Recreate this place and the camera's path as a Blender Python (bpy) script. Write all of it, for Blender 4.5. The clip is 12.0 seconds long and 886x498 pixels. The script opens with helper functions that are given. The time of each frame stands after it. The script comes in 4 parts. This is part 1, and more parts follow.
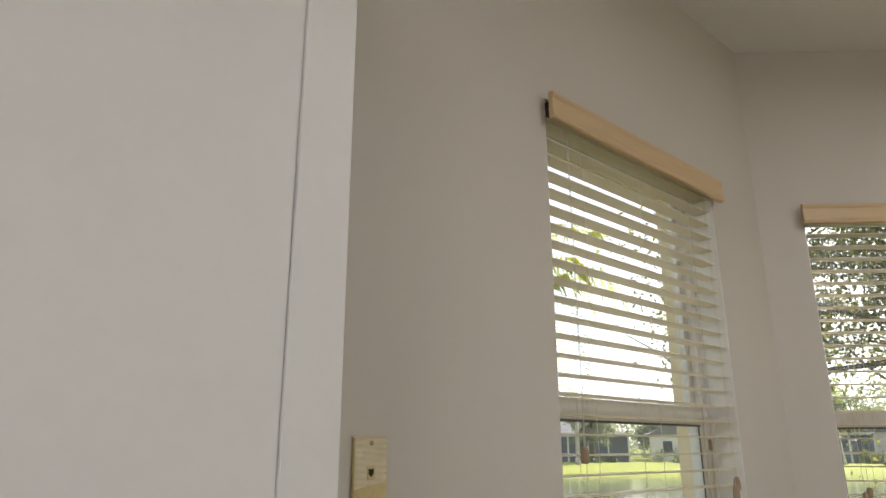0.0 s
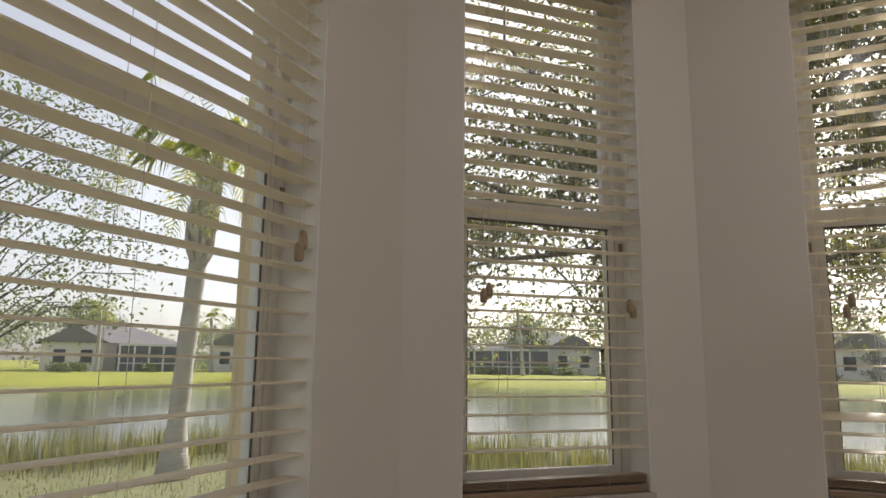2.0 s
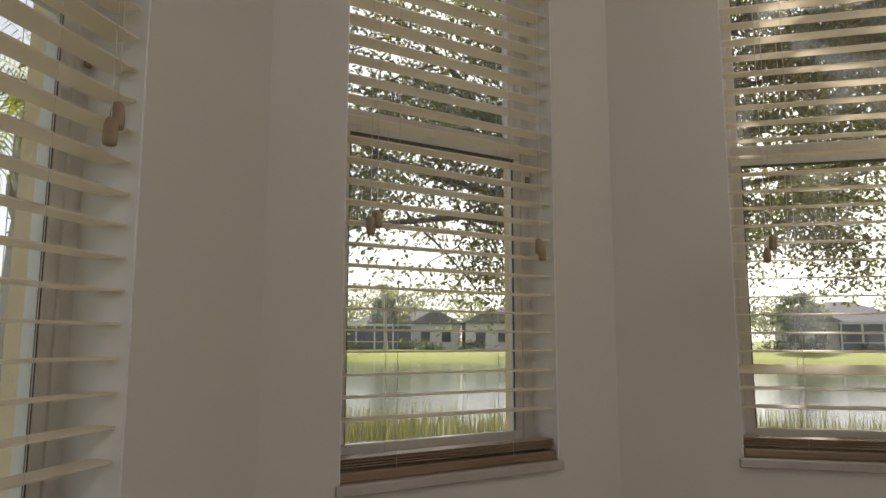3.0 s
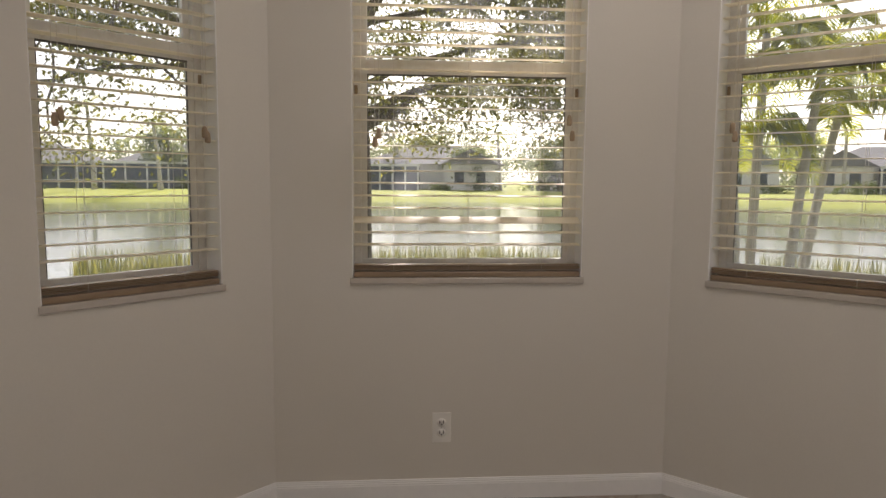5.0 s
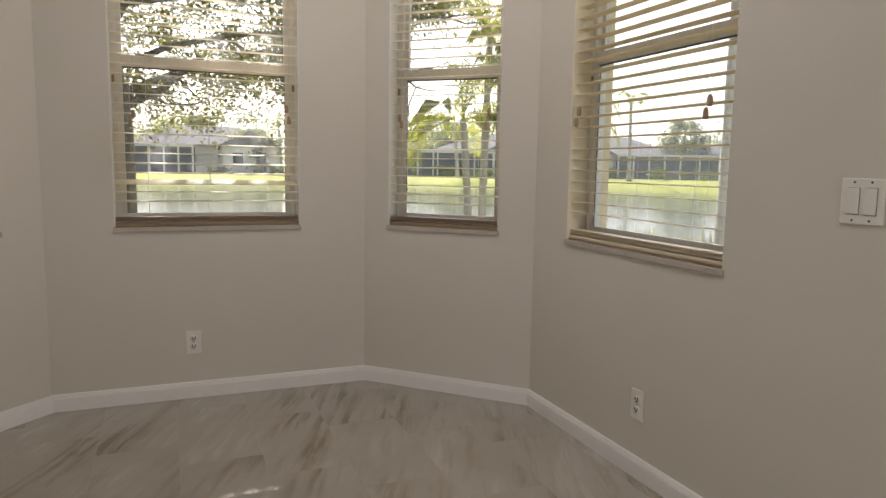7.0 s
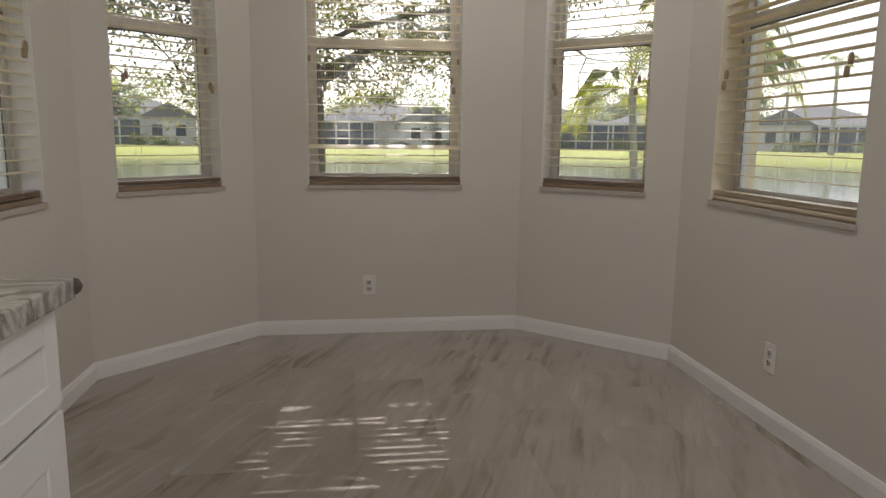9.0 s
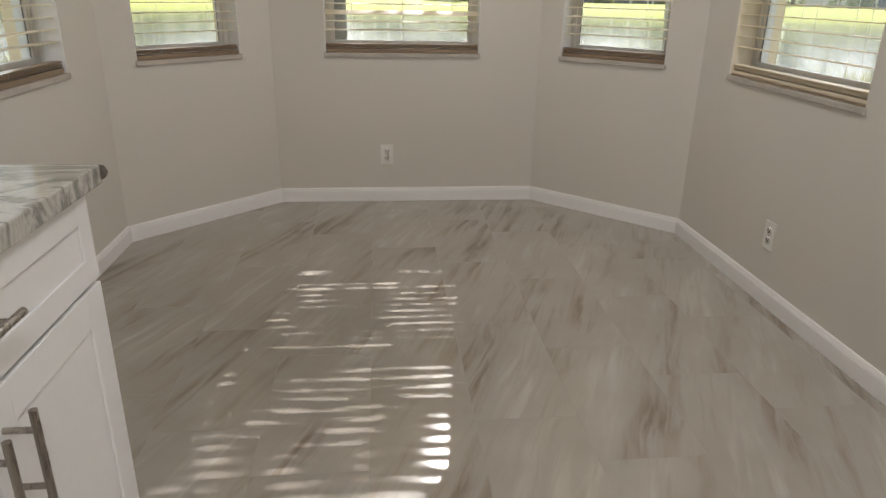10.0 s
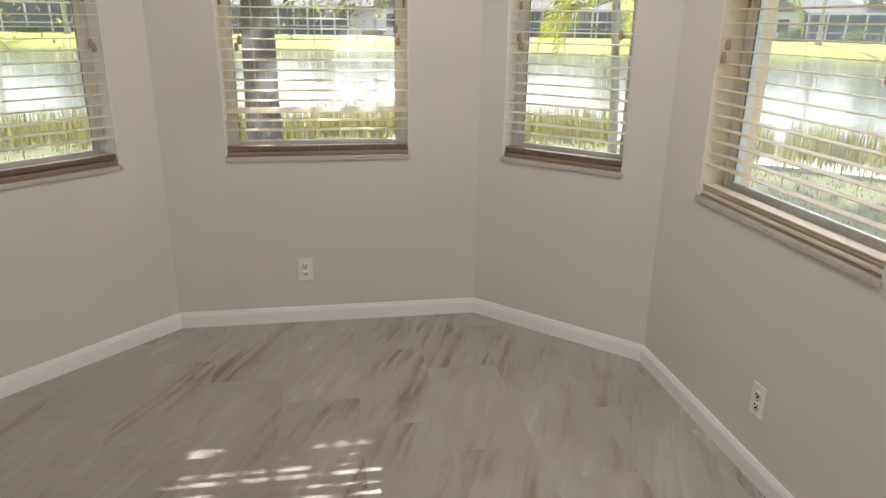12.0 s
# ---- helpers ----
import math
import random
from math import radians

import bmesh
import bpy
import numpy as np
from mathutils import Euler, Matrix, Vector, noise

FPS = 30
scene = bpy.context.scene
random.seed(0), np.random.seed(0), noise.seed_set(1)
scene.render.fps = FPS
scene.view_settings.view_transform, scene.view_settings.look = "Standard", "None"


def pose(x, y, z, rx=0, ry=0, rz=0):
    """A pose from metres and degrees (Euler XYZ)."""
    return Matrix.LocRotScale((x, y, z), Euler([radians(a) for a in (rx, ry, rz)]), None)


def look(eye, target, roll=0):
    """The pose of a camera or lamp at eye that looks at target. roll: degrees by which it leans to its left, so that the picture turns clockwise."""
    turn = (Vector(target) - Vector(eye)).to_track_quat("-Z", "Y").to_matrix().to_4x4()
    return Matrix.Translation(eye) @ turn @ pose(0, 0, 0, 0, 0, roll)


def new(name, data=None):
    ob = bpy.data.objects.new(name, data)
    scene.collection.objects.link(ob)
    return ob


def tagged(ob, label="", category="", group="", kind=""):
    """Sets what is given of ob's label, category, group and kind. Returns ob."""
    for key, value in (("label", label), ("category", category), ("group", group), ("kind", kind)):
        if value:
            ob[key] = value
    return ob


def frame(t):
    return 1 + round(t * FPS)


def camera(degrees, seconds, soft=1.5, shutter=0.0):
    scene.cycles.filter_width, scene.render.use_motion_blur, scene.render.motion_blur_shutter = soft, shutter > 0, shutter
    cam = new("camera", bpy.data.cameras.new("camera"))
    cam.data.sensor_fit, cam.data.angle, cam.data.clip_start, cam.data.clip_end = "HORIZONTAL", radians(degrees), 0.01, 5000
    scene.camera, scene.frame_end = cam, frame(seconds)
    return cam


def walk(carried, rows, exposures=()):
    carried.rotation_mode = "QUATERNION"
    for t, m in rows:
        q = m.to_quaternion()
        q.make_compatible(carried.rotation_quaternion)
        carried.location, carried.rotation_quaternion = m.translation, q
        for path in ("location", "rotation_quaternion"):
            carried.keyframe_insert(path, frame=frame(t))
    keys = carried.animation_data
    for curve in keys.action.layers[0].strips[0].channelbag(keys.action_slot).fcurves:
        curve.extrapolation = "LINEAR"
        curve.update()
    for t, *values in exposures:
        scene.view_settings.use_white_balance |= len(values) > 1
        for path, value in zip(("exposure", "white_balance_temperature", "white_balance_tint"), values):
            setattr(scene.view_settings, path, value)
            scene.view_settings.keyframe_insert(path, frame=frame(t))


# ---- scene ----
cam = camera(66.4, 12.0, soft=1.5)
PATH = [
    (0, (-0.371, -3.103, 1.523), (-1.786, -1.807, 2.089), -0.1),
    (0.5, (-0.369, -2.763, 1.378), (-1.574, -1.285, 1.981), 0.5),
    (1, (-0.363, -2.499, 1.288), (-1.469, -0.948, 1.897), 0.7),
    (1.5, (-0.409, -2.308, 1.221), (-1.458, -0.665, 1.671), 1.0),
    (2, (-0.529, -2.133, 1.186), (-1.361, -0.345, 1.522), 0.6),
    (2.5, (-0.641, -1.978, 1.155), (-1.237, -0.092, 1.451), 0.5),
    (3, (-0.705, -1.81, 1.127), (-1.165, 0.118, 1.395), 0.1),
    (3.5, (-0.651, -1.793, 1.113), (-0.953, 0.168, 1.36), 0.1),
    (3.7, (-0.604, -1.833, 1.102), (-0.833, 0.145, 1.29), -0.0),
    (5.5, (-0.072, -2.764, 1.261), (0.133, -0.79, 1.017), 0.5),
    (6, (0.055, -3.05, 1.294), (0.349, -1.086, 1.062), 0.0),
    (6.5, (-0.042, -3.261, 1.248), (0.614, -1.387, 1.008), 0.3),
    (7, (-0.165, -3.454, 1.153), (0.587, -1.616, 0.912), 1.0),
    (7.5, (-0.303, -3.54, 1.119), (0.361, -1.67, 0.866), 1.1),
    (9.5, (-0.12, -3.86, 1.107), (0.08, -1.91, 0.706), 0.6),
    (10, (-0.107, -3.89, 1.181), (0.076, -2.031, 0.465), 1.0),
    (10.5, (-0.061, -3.915, 1.35), (0.106, -2.076, 0.582), 0.7),
    (11, (-0.022, -3.818, 1.425), (0.189, -1.989, 0.644), 0.7),
    (11.5, (-0.016, -3.548, 1.449), (0.256, -1.727, 0.668), 1.1),
    (12, (0.082, -3.232, 1.453), (0.4, -1.362, 0.819), 0.8),
]
walk(cam, [(t, look(e, g, r)) for t, e, g, r in PATH], exposures=[(0.0, 1.06, 6350, 14), (0.5, 1.02, 6450, 16), (1.0, 0.93, 6550, 17), (1.5, 0.70, 6600, 18), (2.0, 0.36, 6650, 18), (2.5, 0.18, 6600, 18), (3.0, 0.38, 6600, 17), (3.7, 0.54, 6600, 17), (5.5, 0.77, 6750, 20), (7.0, 0.96, 6550, 17), (9.3, 0.66, 6400, 17), (10.0, 1.26, 6350, 14), (10.5, 1.50, 6250, 13), (12.0, 1.47, 6250, 15)])

# ---- light ----
SUN_AZ, SUN_EL = 7.8, 39.3          # degrees east of the bay's axis, and above the horizon
world = bpy.data.worlds.new("world")
scene.world = world
world.use_nodes = True
wn = world.node_tree.nodes
sky = wn.new("ShaderNodeTexSky")
sky.sky_type = "NISHITA"
sky.sun_disc = False
sky.sun_elevation = radians(SUN_EL)
sky.sun_rotation = radians(SUN_AZ)
sky.dust_density = 2.0
sky.ozone_density = 0.5
haze = wn.new("ShaderNodeHueSaturation")
haze.inputs["Saturation"].default_value, haze.inputs["Value"].default_value = 0.38, 1.1
world.node_tree.links.new(sky.outputs[0], haze.inputs["Color"])
world.node_tree.links.new(haze.outputs[0], wn["Background"].inputs[0])
wn["Background"].inputs[1].default_value = 0.15
sun_data = bpy.data.lights.new("sun", "SUN")
sun_data.energy, sun_data.angle, sun_data.color = 5.0, radians(0.36), (1.0, 0.96, 0.89)
sun = new("sun", sun_data)
to_sun = Vector((math.sin(radians(SUN_AZ)) * math.cos(radians(SUN_EL)), math.cos(radians(SUN_AZ)) * math.cos(radians(SUN_EL)), math.sin(radians(SUN_EL))))
sun.matrix_world = Matrix.Translation((0, 0, 30)) @ to_sun.to_track_quat("Z", "Y").to_matrix().to_4x4()

FILL_LAMPS = ((0.70, -5.2, 19.0), (0.45, -1.25, 5.5))      # added fill lights, never in view: place in plan, watts
for lx, ly, watts in FILL_LAMPS:
    flush = bpy.data.lights.new("fill_lamp", "AREA")
    flush.shape, flush.size, flush.size_y = "RECTANGLE", 0.50, 1.10
    flush.energy, flush.color = watts, (1.0, 0.985, 0.975)
    new("fill_lamp", flush).matrix_world = pose(lx, ly, 2.935)


# ---- materials ----
class Mat:
    """A small builder of node materials."""

    def __init__(self, name, color=(0.5, 0.5, 0.5), rough=0.5, metal=0.0, spec=0.5):
        self.m = bpy.data.materials.new(name)
        self.m.use_nodes = True
        self.t = self.m.node_tree
        self.b = self.t.nodes["Principled BSDF"]
        self.b.inputs["Base Color"].default_value = (*color, 1)
        self.b.inputs["Roughness"].default_value = rough
        self.b.inputs["Metallic"].default_value = metal
        self.b.inputs["Specular IOR Level"].default_value = spec
        self.color = color

    def node(self, kind, **inputs):
        n = self.t.nodes.new(kind)
        for k, v in inputs.items():
            n.inputs[k.replace("_", " ")].default_value = v
        return n

    def link(self, a, b):
        self.t.links.new(a, b)

    def coords(self, scale=(1, 1, 1), space="Object", offset=True, turn=(0, 0, 0)):
        tc = self.node("ShaderNodeTexCoord")
        mp = self.node("ShaderNodeMapping")
        mp.inputs["Scale"].default_value = scale
        mp.inputs["Rotation"].default_value = [radians(a) for a in turn]
        out = tc.outputs[space]
        if offset:
            oi = self.node("ShaderNodeObjectInfo")
            mul = self.node("ShaderNodeVectorMath")
            mul.operation = "MULTIPLY_ADD"
            mul.inputs[1].default_value = (37.0, 61.0, 23.0)
            self.link(oi.outputs["Random"], mul.inputs[0])
            self.link(out, mul.inputs[2])
            out = mul.outputs[0]
        self.link(out, mp.inputs[0])
        return mp.outputs[0]

    def noise(self, vec, scale, detail=4, rough=0.55, distort=0.0):
        n = self.node("ShaderNodeTexNoise", Scale=scale, Detail=detail, Roughness=rough, Distortion=distort)
        self.link(vec, n.inputs["Vector"])
        return n.outputs[0]

    def ramp(self, fac, stops):
        r = self.node("ShaderNodeValToRGB")
        e = r.color_ramp.elements
        while len(e) < len(stops):
            e.new(0.5)
        for el, (p, c) in zip(e, stops):
            el.position, el.color = p, (*c, 1)
        self.link(fac, r.inputs[0])
        return r.outputs[0]

    def mix(self, fac, a, b, mode="MIX"):
        n = self.node("ShaderNodeMix")
        n.data_type, n.blend_type = "RGBA", mode
        for v, i in ((fac, 0), (a, 6), (b, 7)):
            if isinstance(v, (int, float)):
                n.inputs[i].default_value = v
            elif isinstance(v, tuple):
                n.inputs[i].default_value = (*v, 1)
            else:
                self.link(v, n.inputs[i])
        return n.outputs[2]

    def base(self, out):
        self.link(out, self.b.inputs["Base Color"])

    def rough(self, fac, lo, hi):
        n = self.node("ShaderNodeMapRange")
        n.inputs["To Min"].default_value, n.inputs["To Max"].default_value = lo, hi
        self.link(fac, n.inputs[0])
        self.link(n.outputs[0], self.b.inputs["Roughness"])

    def bump(self, fac, strength=0.2, dist=0.002):
        n = self.node("ShaderNodeBump", Strength=strength, Distance=dist)
        self.link(fac, n.inputs["Height"])
        self.link(n.outputs[0], self.b.inputs["Normal"])


def shade(c, k):
    return tuple(min(1, x * k) for x in c)


def surface(name, color, rough=0.5, var=0.08, big=1.5, fine=60.0, bump=0.1, dist=0.001, metal=0.0, stretch=(1, 1, 1), spec=0.5, stain=None):
    """A plain surface with variation at two scales, a little relief and uneven gloss."""
    k = Mat(name, color, rough, metal, spec)
    v = k.coords(stretch)
    a, f = k.noise(v, big, 4), k.noise(v, fine, 3)
    c = k.ramp(a, [(0.3, shade(color, 1 - var)), (0.7, shade(color, 1 + var))])
    c = k.mix(0.25, c, k.ramp(f, [(0.3, shade(color, 1 - 2 * var)), (0.7, shade(color, 1 + 2 * var))]))
    if stain:
        c = k.mix(k.ramp(k.noise(v, big * 4, 6, 0.7), [(0.52, (0, 0, 0)), (0.75, (0.8, 0.8, 0.8))]), c, stain)
    k.base(c)
    k.rough(a, max(0.02, rough - 0.07), min(1, rough + 0.07))
    if bump:
        k.bump(f, bump, dist)
    return k.m


WALL = surface("wall_paint", (0.618, 0.582, 0.518), 0.55, 0.025, 0.9, 160, 0.25, 0.0006)
CEIL = surface("ceiling_paint", (0.76, 0.74, 0.69), 0.8, 0.03, 0.7, 120, 0.4, 0.001)
TRIM = surface("trim_paint", (0.80, 0.79, 0.77), 0.35, 0.03, 2, 40, 0.05)
STUCCO = surface("stucco", (0.80, 0.65, 0.40), 0.85, 0.06, 1.2, 90, 0.6, 0.004)
STUCCO_PALE = surface("pale_white_stucco", (0.80, 0.77, 0.72), 0.85, 0.06, 1.2, 90, 0.6, 0.004)
VINYL = surface("window_frame_paint", (0.77, 0.755, 0.72), 0.4, 0.05, 4, 60, 0.05, stain=(0.62, 0.57, 0.50))
SEAL = surface("dark_seal", (0.13, 0.125, 0.12), 0.6, 0.1)
SLAT = surface("blind_slat", (0.82, 0.775, 0.69), 0.42, 0.04, 3, 30, 0.05, stretch=(0.4, 3, 3))
# east blind: warm light bounced off the stucco is in this slat colour
SLAT_WARMLIT = surface("warm_lit_blind_slat", (0.80, 0.70, 0.52), 0.42, 0.05, 3, 30, 0.05, stretch=(0.4, 3, 3))


def let_light_through(m, color, share):
    """Thin plastic that some light passes."""
    t = m.node_tree
    tl, mx = t.nodes.new("ShaderNodeBsdfTranslucent"), t.nodes.new("ShaderNodeMixShader")
    tl.inputs[0].default_value = (*color, 1)
    mx.inputs[0].default_value = share
    t.links.new(t.nodes["Principled BSDF"].outputs[0], mx.inputs[1])
    t.links.new(tl.outputs[0], mx.inputs[2])
    t.links.new(mx.outputs[0], t.nodes["Material Output"].inputs[0])


let_light_through(SLAT, (0.95, 0.90, 0.77), 0.6)
let_light_through(SLAT_WARMLIT, (0.92, 0.82, 0.60), 0.22)
VALANCE = surface("blind_valance", (0.64, 0.47, 0.27), 0.42, 0.06, 3, 25, 0.08, stretch=(0.3, 4, 4))
# darker brown than the slats, for bottom rails and stacked slats
RAILBROWN = surface("brown_bottom_rail", (0.25, 0.175, 0.11), 0.3, 0.16, 5, 30, 0.08, stretch=(0.5, 3, 3), stain=(0.17, 0.12, 0.08))
CORD = surface("cord", (0.66, 0.62, 0.55), 0.8, 0.05)
TASSEL = surface("tassel_wood", (0.34, 0.25, 0.16), 0.5, 0.15, 30, 90)
PLATE = surface("plate_plastic", (0.75, 0.725, 0.67), 0.3, 0.02, 12, 50, 0.02)
IVORY = surface("ivory_plastic", (0.66, 0.54, 0.25), 0.4, 0.06, 20, 60, 0.05, stain=(0.5, 0.38, 0.16))
CREAM_LIT = surface("stucco_lit_cream", (0.82, 0.74, 0.58), 0.45, 0.03, 3, 50, 0.05)
IVORY_PALE = surface("pale_ivory_paint", (0.74, 0.66, 0.45), 0.25, 0.05, 20, 60, 0.05)
HOLE = surface("dark_slot", (0.015, 0.013, 0.012), 0.6, 0.1)
CABINET = surface("cabinet_paint", (0.79, 0.79, 0.775), 0.5, 0.02, 2, 50, 0.03)
NICKEL = surface("brushed_nickel", (0.31, 0.28, 0.25), 0.28, 0.08, 12, 120, 0.1, metal=1.0, stretch=(8, 8, 1))
GROUT = surface("grout", (0.37, 0.34, 0.295), 0.9, 0.1, 4, 80, 0.3)
BARK = surface("oak_bark", (0.15, 0.122, 0.097), 0.95, 0.35, 4, 26, 1.0, 0.03, stretch=(2, 2, 0.5), stain=(0.25, 0.23, 0.20))
PALMBARK = surface("palm_bark", (0.45, 0.415, 0.365), 0.9, 0.2, 3, 14, 0.9, 0.02, stretch=(0.5, 0.5, 3))
HOUSEWALL = surface("pale_stucco", (0.76, 0.72, 0.65), 0.85, 0.05, 0.2, 8, 0.2)
ROOF = surface("roof_tile", (0.22, 0.21, 0.21), 0.9, 0.12, 0.4, 4, 0.5, 0.03, spec=0.2)
SCREEN = surface("screen_mesh", (0.085, 0.095, 0.115), 0.6, 0.2, 0.3, 3, 0.0)
FARGLASS = surface("far_window_glass", (0.05, 0.06, 0.07), 0.12, 0.2)
WHITEPOST = surface("white_post", (0.72, 0.70, 0.66), 0.6, 0.04)
DIFFUSER = Mat("diffuser", (0.8, 0.8, 0.8), 0.6)
DIFFUSER.b.inputs["Emission Color"].default_value = (1.0, 0.95, 0.87, 1)
DIFFUSER.b.inputs["Emission Strength"].default_value = 1.5
DIFFUSER = DIFFUSER.m
PAVING = surface("pale_paving", (0.55, 0.52, 0.47), 0.9, 0.08, 1, 30, 0.3)


def tile_material():
    k = Mat("porcelain_tile", (0.42, 0.385, 0.335), 0.12, 0.0, 0.4)
    v0 = k.coords((1, 1, 1), turn=(0, 0, 23))
    # the veins drift a little sideways as they run
    drift = k.node("ShaderNodeTexNoise", Scale=3.0, Detail=2.0)
    k.link(v0, drift.inputs["Vector"])
    bend = k.node("ShaderNodeVectorMath")
    bend.operation = "MULTIPLY_ADD"
    bend.inputs[1].default_value = (0.045, 0.03, 0)
    k.link(drift.outputs["Color"], bend.inputs[0])
    k.link(v0, bend.inputs[2])
    fine, wide, hair = k.node("ShaderNodeMapping"), k.node("ShaderNodeMapping"), k.node("ShaderNodeMapping")
    for n, sc in ((fine, (12.0, 1.0, 1)), (wide, (3.8, 0.8, 1)), (hair, (28.0, 1.8, 1))):
        n.inputs["Scale"].default_value = sc
        k.link(bend.outputs[0], n.inputs[0])
    cloud = k.noise(v0, 3.0, 4, 0.6)
    patch = k.noise(wide.outputs[0], 1.5, 3, 0.5, 0.3)
    thread = k.noise(fine.outputs[0], 1.9, 5, 0.6, 0.45)
    hairs = k.noise(hair.outputs[0], 1.5, 4, 0.6, 0.3)
    c = k.ramp(cloud, [(0.3, (0.335, 0.304, 0.262)), (0.7, (0.385, 0.354, 0.312))])
    dark = k.mix(1.0, k.ramp(patch, [(0.51, (0, 0, 0)), (0.66, (0.9, 0.9, 0.9))]), k.ramp(thread, [(0.43, (0, 0, 0)), (0.60, (0.9, 0.9, 0.9))]), "MULTIPLY")
    c = k.mix(dark, c, (0.20, 0.157, 0.115))
    c = k.mix(k.mix(1.0, k.ramp(hairs, [(0.54, (0, 0, 0)), (0.70, (0.3, 0.3, 0.3))]), k.ramp(cloud, [(0.42, (0, 0, 0)), (0.58, (1, 1, 1))]), "MULTIPLY"), c, (0.24, 0.20, 0.155))
    light = k.mix(1.0, k.ramp(patch, [(0.34, (1, 1, 1)), (0.46, (0, 0, 0))]), k.ramp(thread, [(0.44, (0, 0, 0)), (0.66, (0.48, 0.48, 0.48))]), "MULTIPLY")
    c = k.mix(light, c, (0.53, 0.505, 0.46))
    k.base(c)
    k.rough(k.noise(v0, 9, 4), 0.09, 0.17)
    k.bump(k.noise(v0, 14, 2), 0.03, 0.001)
    return k.m


def granite_material():
    k = Mat("quartzite", (0.6, 0.58, 0.54), 0.08)
    v = k.coords((1.0, 2.6, 2.0), turn=(0, 0, 30), offset=False)
    a = k.noise(v, 2.4, 7, 0.65, 1.6)
    b = k.noise(v, 7.0, 8, 0.7, 0.8)
    c = k.ramp(a, [(0.30, (0.06, 0.068, 0.055)), (0.42, (0.22, 0.225, 0.195)), (0.50, (0.56, 0.545, 0.50)), (0.57, (0.20, 0.20, 0.18)), (0.66, (0.50, 0.485, 0.445)), (0.78, (0.66, 0.64, 0.60))])
    c = k.mix(k.ramp(b, [(0.55, (0, 0, 0)), (0.72, (0.8, 0.8, 0.8))]), c, (0.30, 0.25, 0.20))
    k.base(c)
    k.rough(b, 0.05, 0.12)
    return k.m


def glass_material(name, thin, thick):
    m = bpy.data.materials.new(name)
    m.use_nodes = True
    t = m.node_tree
    t.nodes.remove(t.nodes["Principled BSDF"])
    tr, gl, mx = t.nodes.new("ShaderNodeBsdfTransparent"), t.nodes.new("ShaderNodeBsdfGlossy"), t.nodes.new("ShaderNodeMixShader")
    lw, pw, sc = t.nodes.new("ShaderNodeLayerWeight"), t.nodes.new("ShaderNodeMath"), t.nodes.new("ShaderNodeMath")
    lw.inputs["Blend"].default_value = 0.5
    pw.operation, sc.operation = "POWER", "MULTIPLY_ADD"
    pw.inputs[1].default_value, sc.inputs[1].default_value, sc.inputs[2].default_value = 4.5, 0.6, 0.035
    t.links.new(lw.outputs["Facing"], pw.inputs[0])
    t.links.new(pw.outputs[0], sc.inputs[0])
    tr.inputs[0].default_value = (0.93, 0.95, 0.94, 1)
    gl.inputs["Roughness"].default_value = 0.02
    t.links.new(sc.outputs[0], mx.inputs[0])
    t.links.new(tr.outputs[0], mx.inputs[1])
    t.links.new(gl.outputs[0], mx.inputs[2])
    # a bluish translucent film, put in for haze and glare on the view
    veil, film = t.nodes.new("ShaderNodeBsdfTranslucent"), t.nodes.new("ShaderNodeMixShader")
    nz, rp = t.nodes.new("ShaderNodeTexNoise"), t.nodes.new("ShaderNodeMapRange")
    nz.inputs["Scale"].default_value = 3.0
    rp.inputs["To Min"].default_value, rp.inputs["To Max"].default_value = thin, thick
    veil.inputs[0].default_value = (0.86, 0.89, 0.97, 1)
    t.links.new(nz.outputs[0], rp.inputs[0])
    t.links.new(rp.outputs[0], film.inputs[0])
    t.links.new(mx.outputs[0], film.inputs[1])
    t.links.new(veil.outputs[0], film.inputs[2])
    t.links.new(film.outputs[0], t.nodes["Material Output"].inputs[0])
    return m


def leaf_material(name, a, b, glow=0.45):
    """Leaves: two greens by leaf, some light passing through."""
    m = bpy.data.materials.new(name)
    m.use_nodes = True
    t = m.node_tree
    p = t.nodes["Principled BSDF"]
    geo, rmp = t.nodes.new("ShaderNodeNewGeometry"), t.nodes.new("ShaderNodeValToRGB")
    rmp.color_ramp.elements[0].color, rmp.color_ramp.elements[1].color = (*a, 1), (*b, 1)
    t.links.new(geo.outputs["Random Per Island"], rmp.inputs[0])
    t.links.new(rmp.outputs[0], p.inputs["Base Color"])
    p.inputs["Roughness"].default_value = 0.45
    tl, mx = t.nodes.new("ShaderNodeBsdfTranslucent"), t.nodes.new("ShaderNodeMixShader")
    mul = t.nodes.new("ShaderNodeMix")
    mul.data_type, mul.blend_type = "RGBA", "MULTIPLY"
    mul.inputs[0].default_value = 1.0
    mul.inputs[7].default_value = (1.0, 0.95, 0.35, 1)
    t.links.new(rmp.outputs[0], mul.inputs[6])
    br = t.nodes.new("ShaderNodeHueSaturation")
    br.inputs["Value"].default_value = 2.6
    t.links.new(mul.outputs[2], br.inputs["Color"])
    t.links.new(br.outputs[0], tl.inputs[0])
    mx.inputs[0].default_value = glow
    t.links.new(p.outputs[0], mx.inputs[1])
    t.links.new(tl.outputs[0], mx.inputs[2])
    t.links.new(mx.outputs[0], t.nodes["Material Output"].inputs[0])
    return m


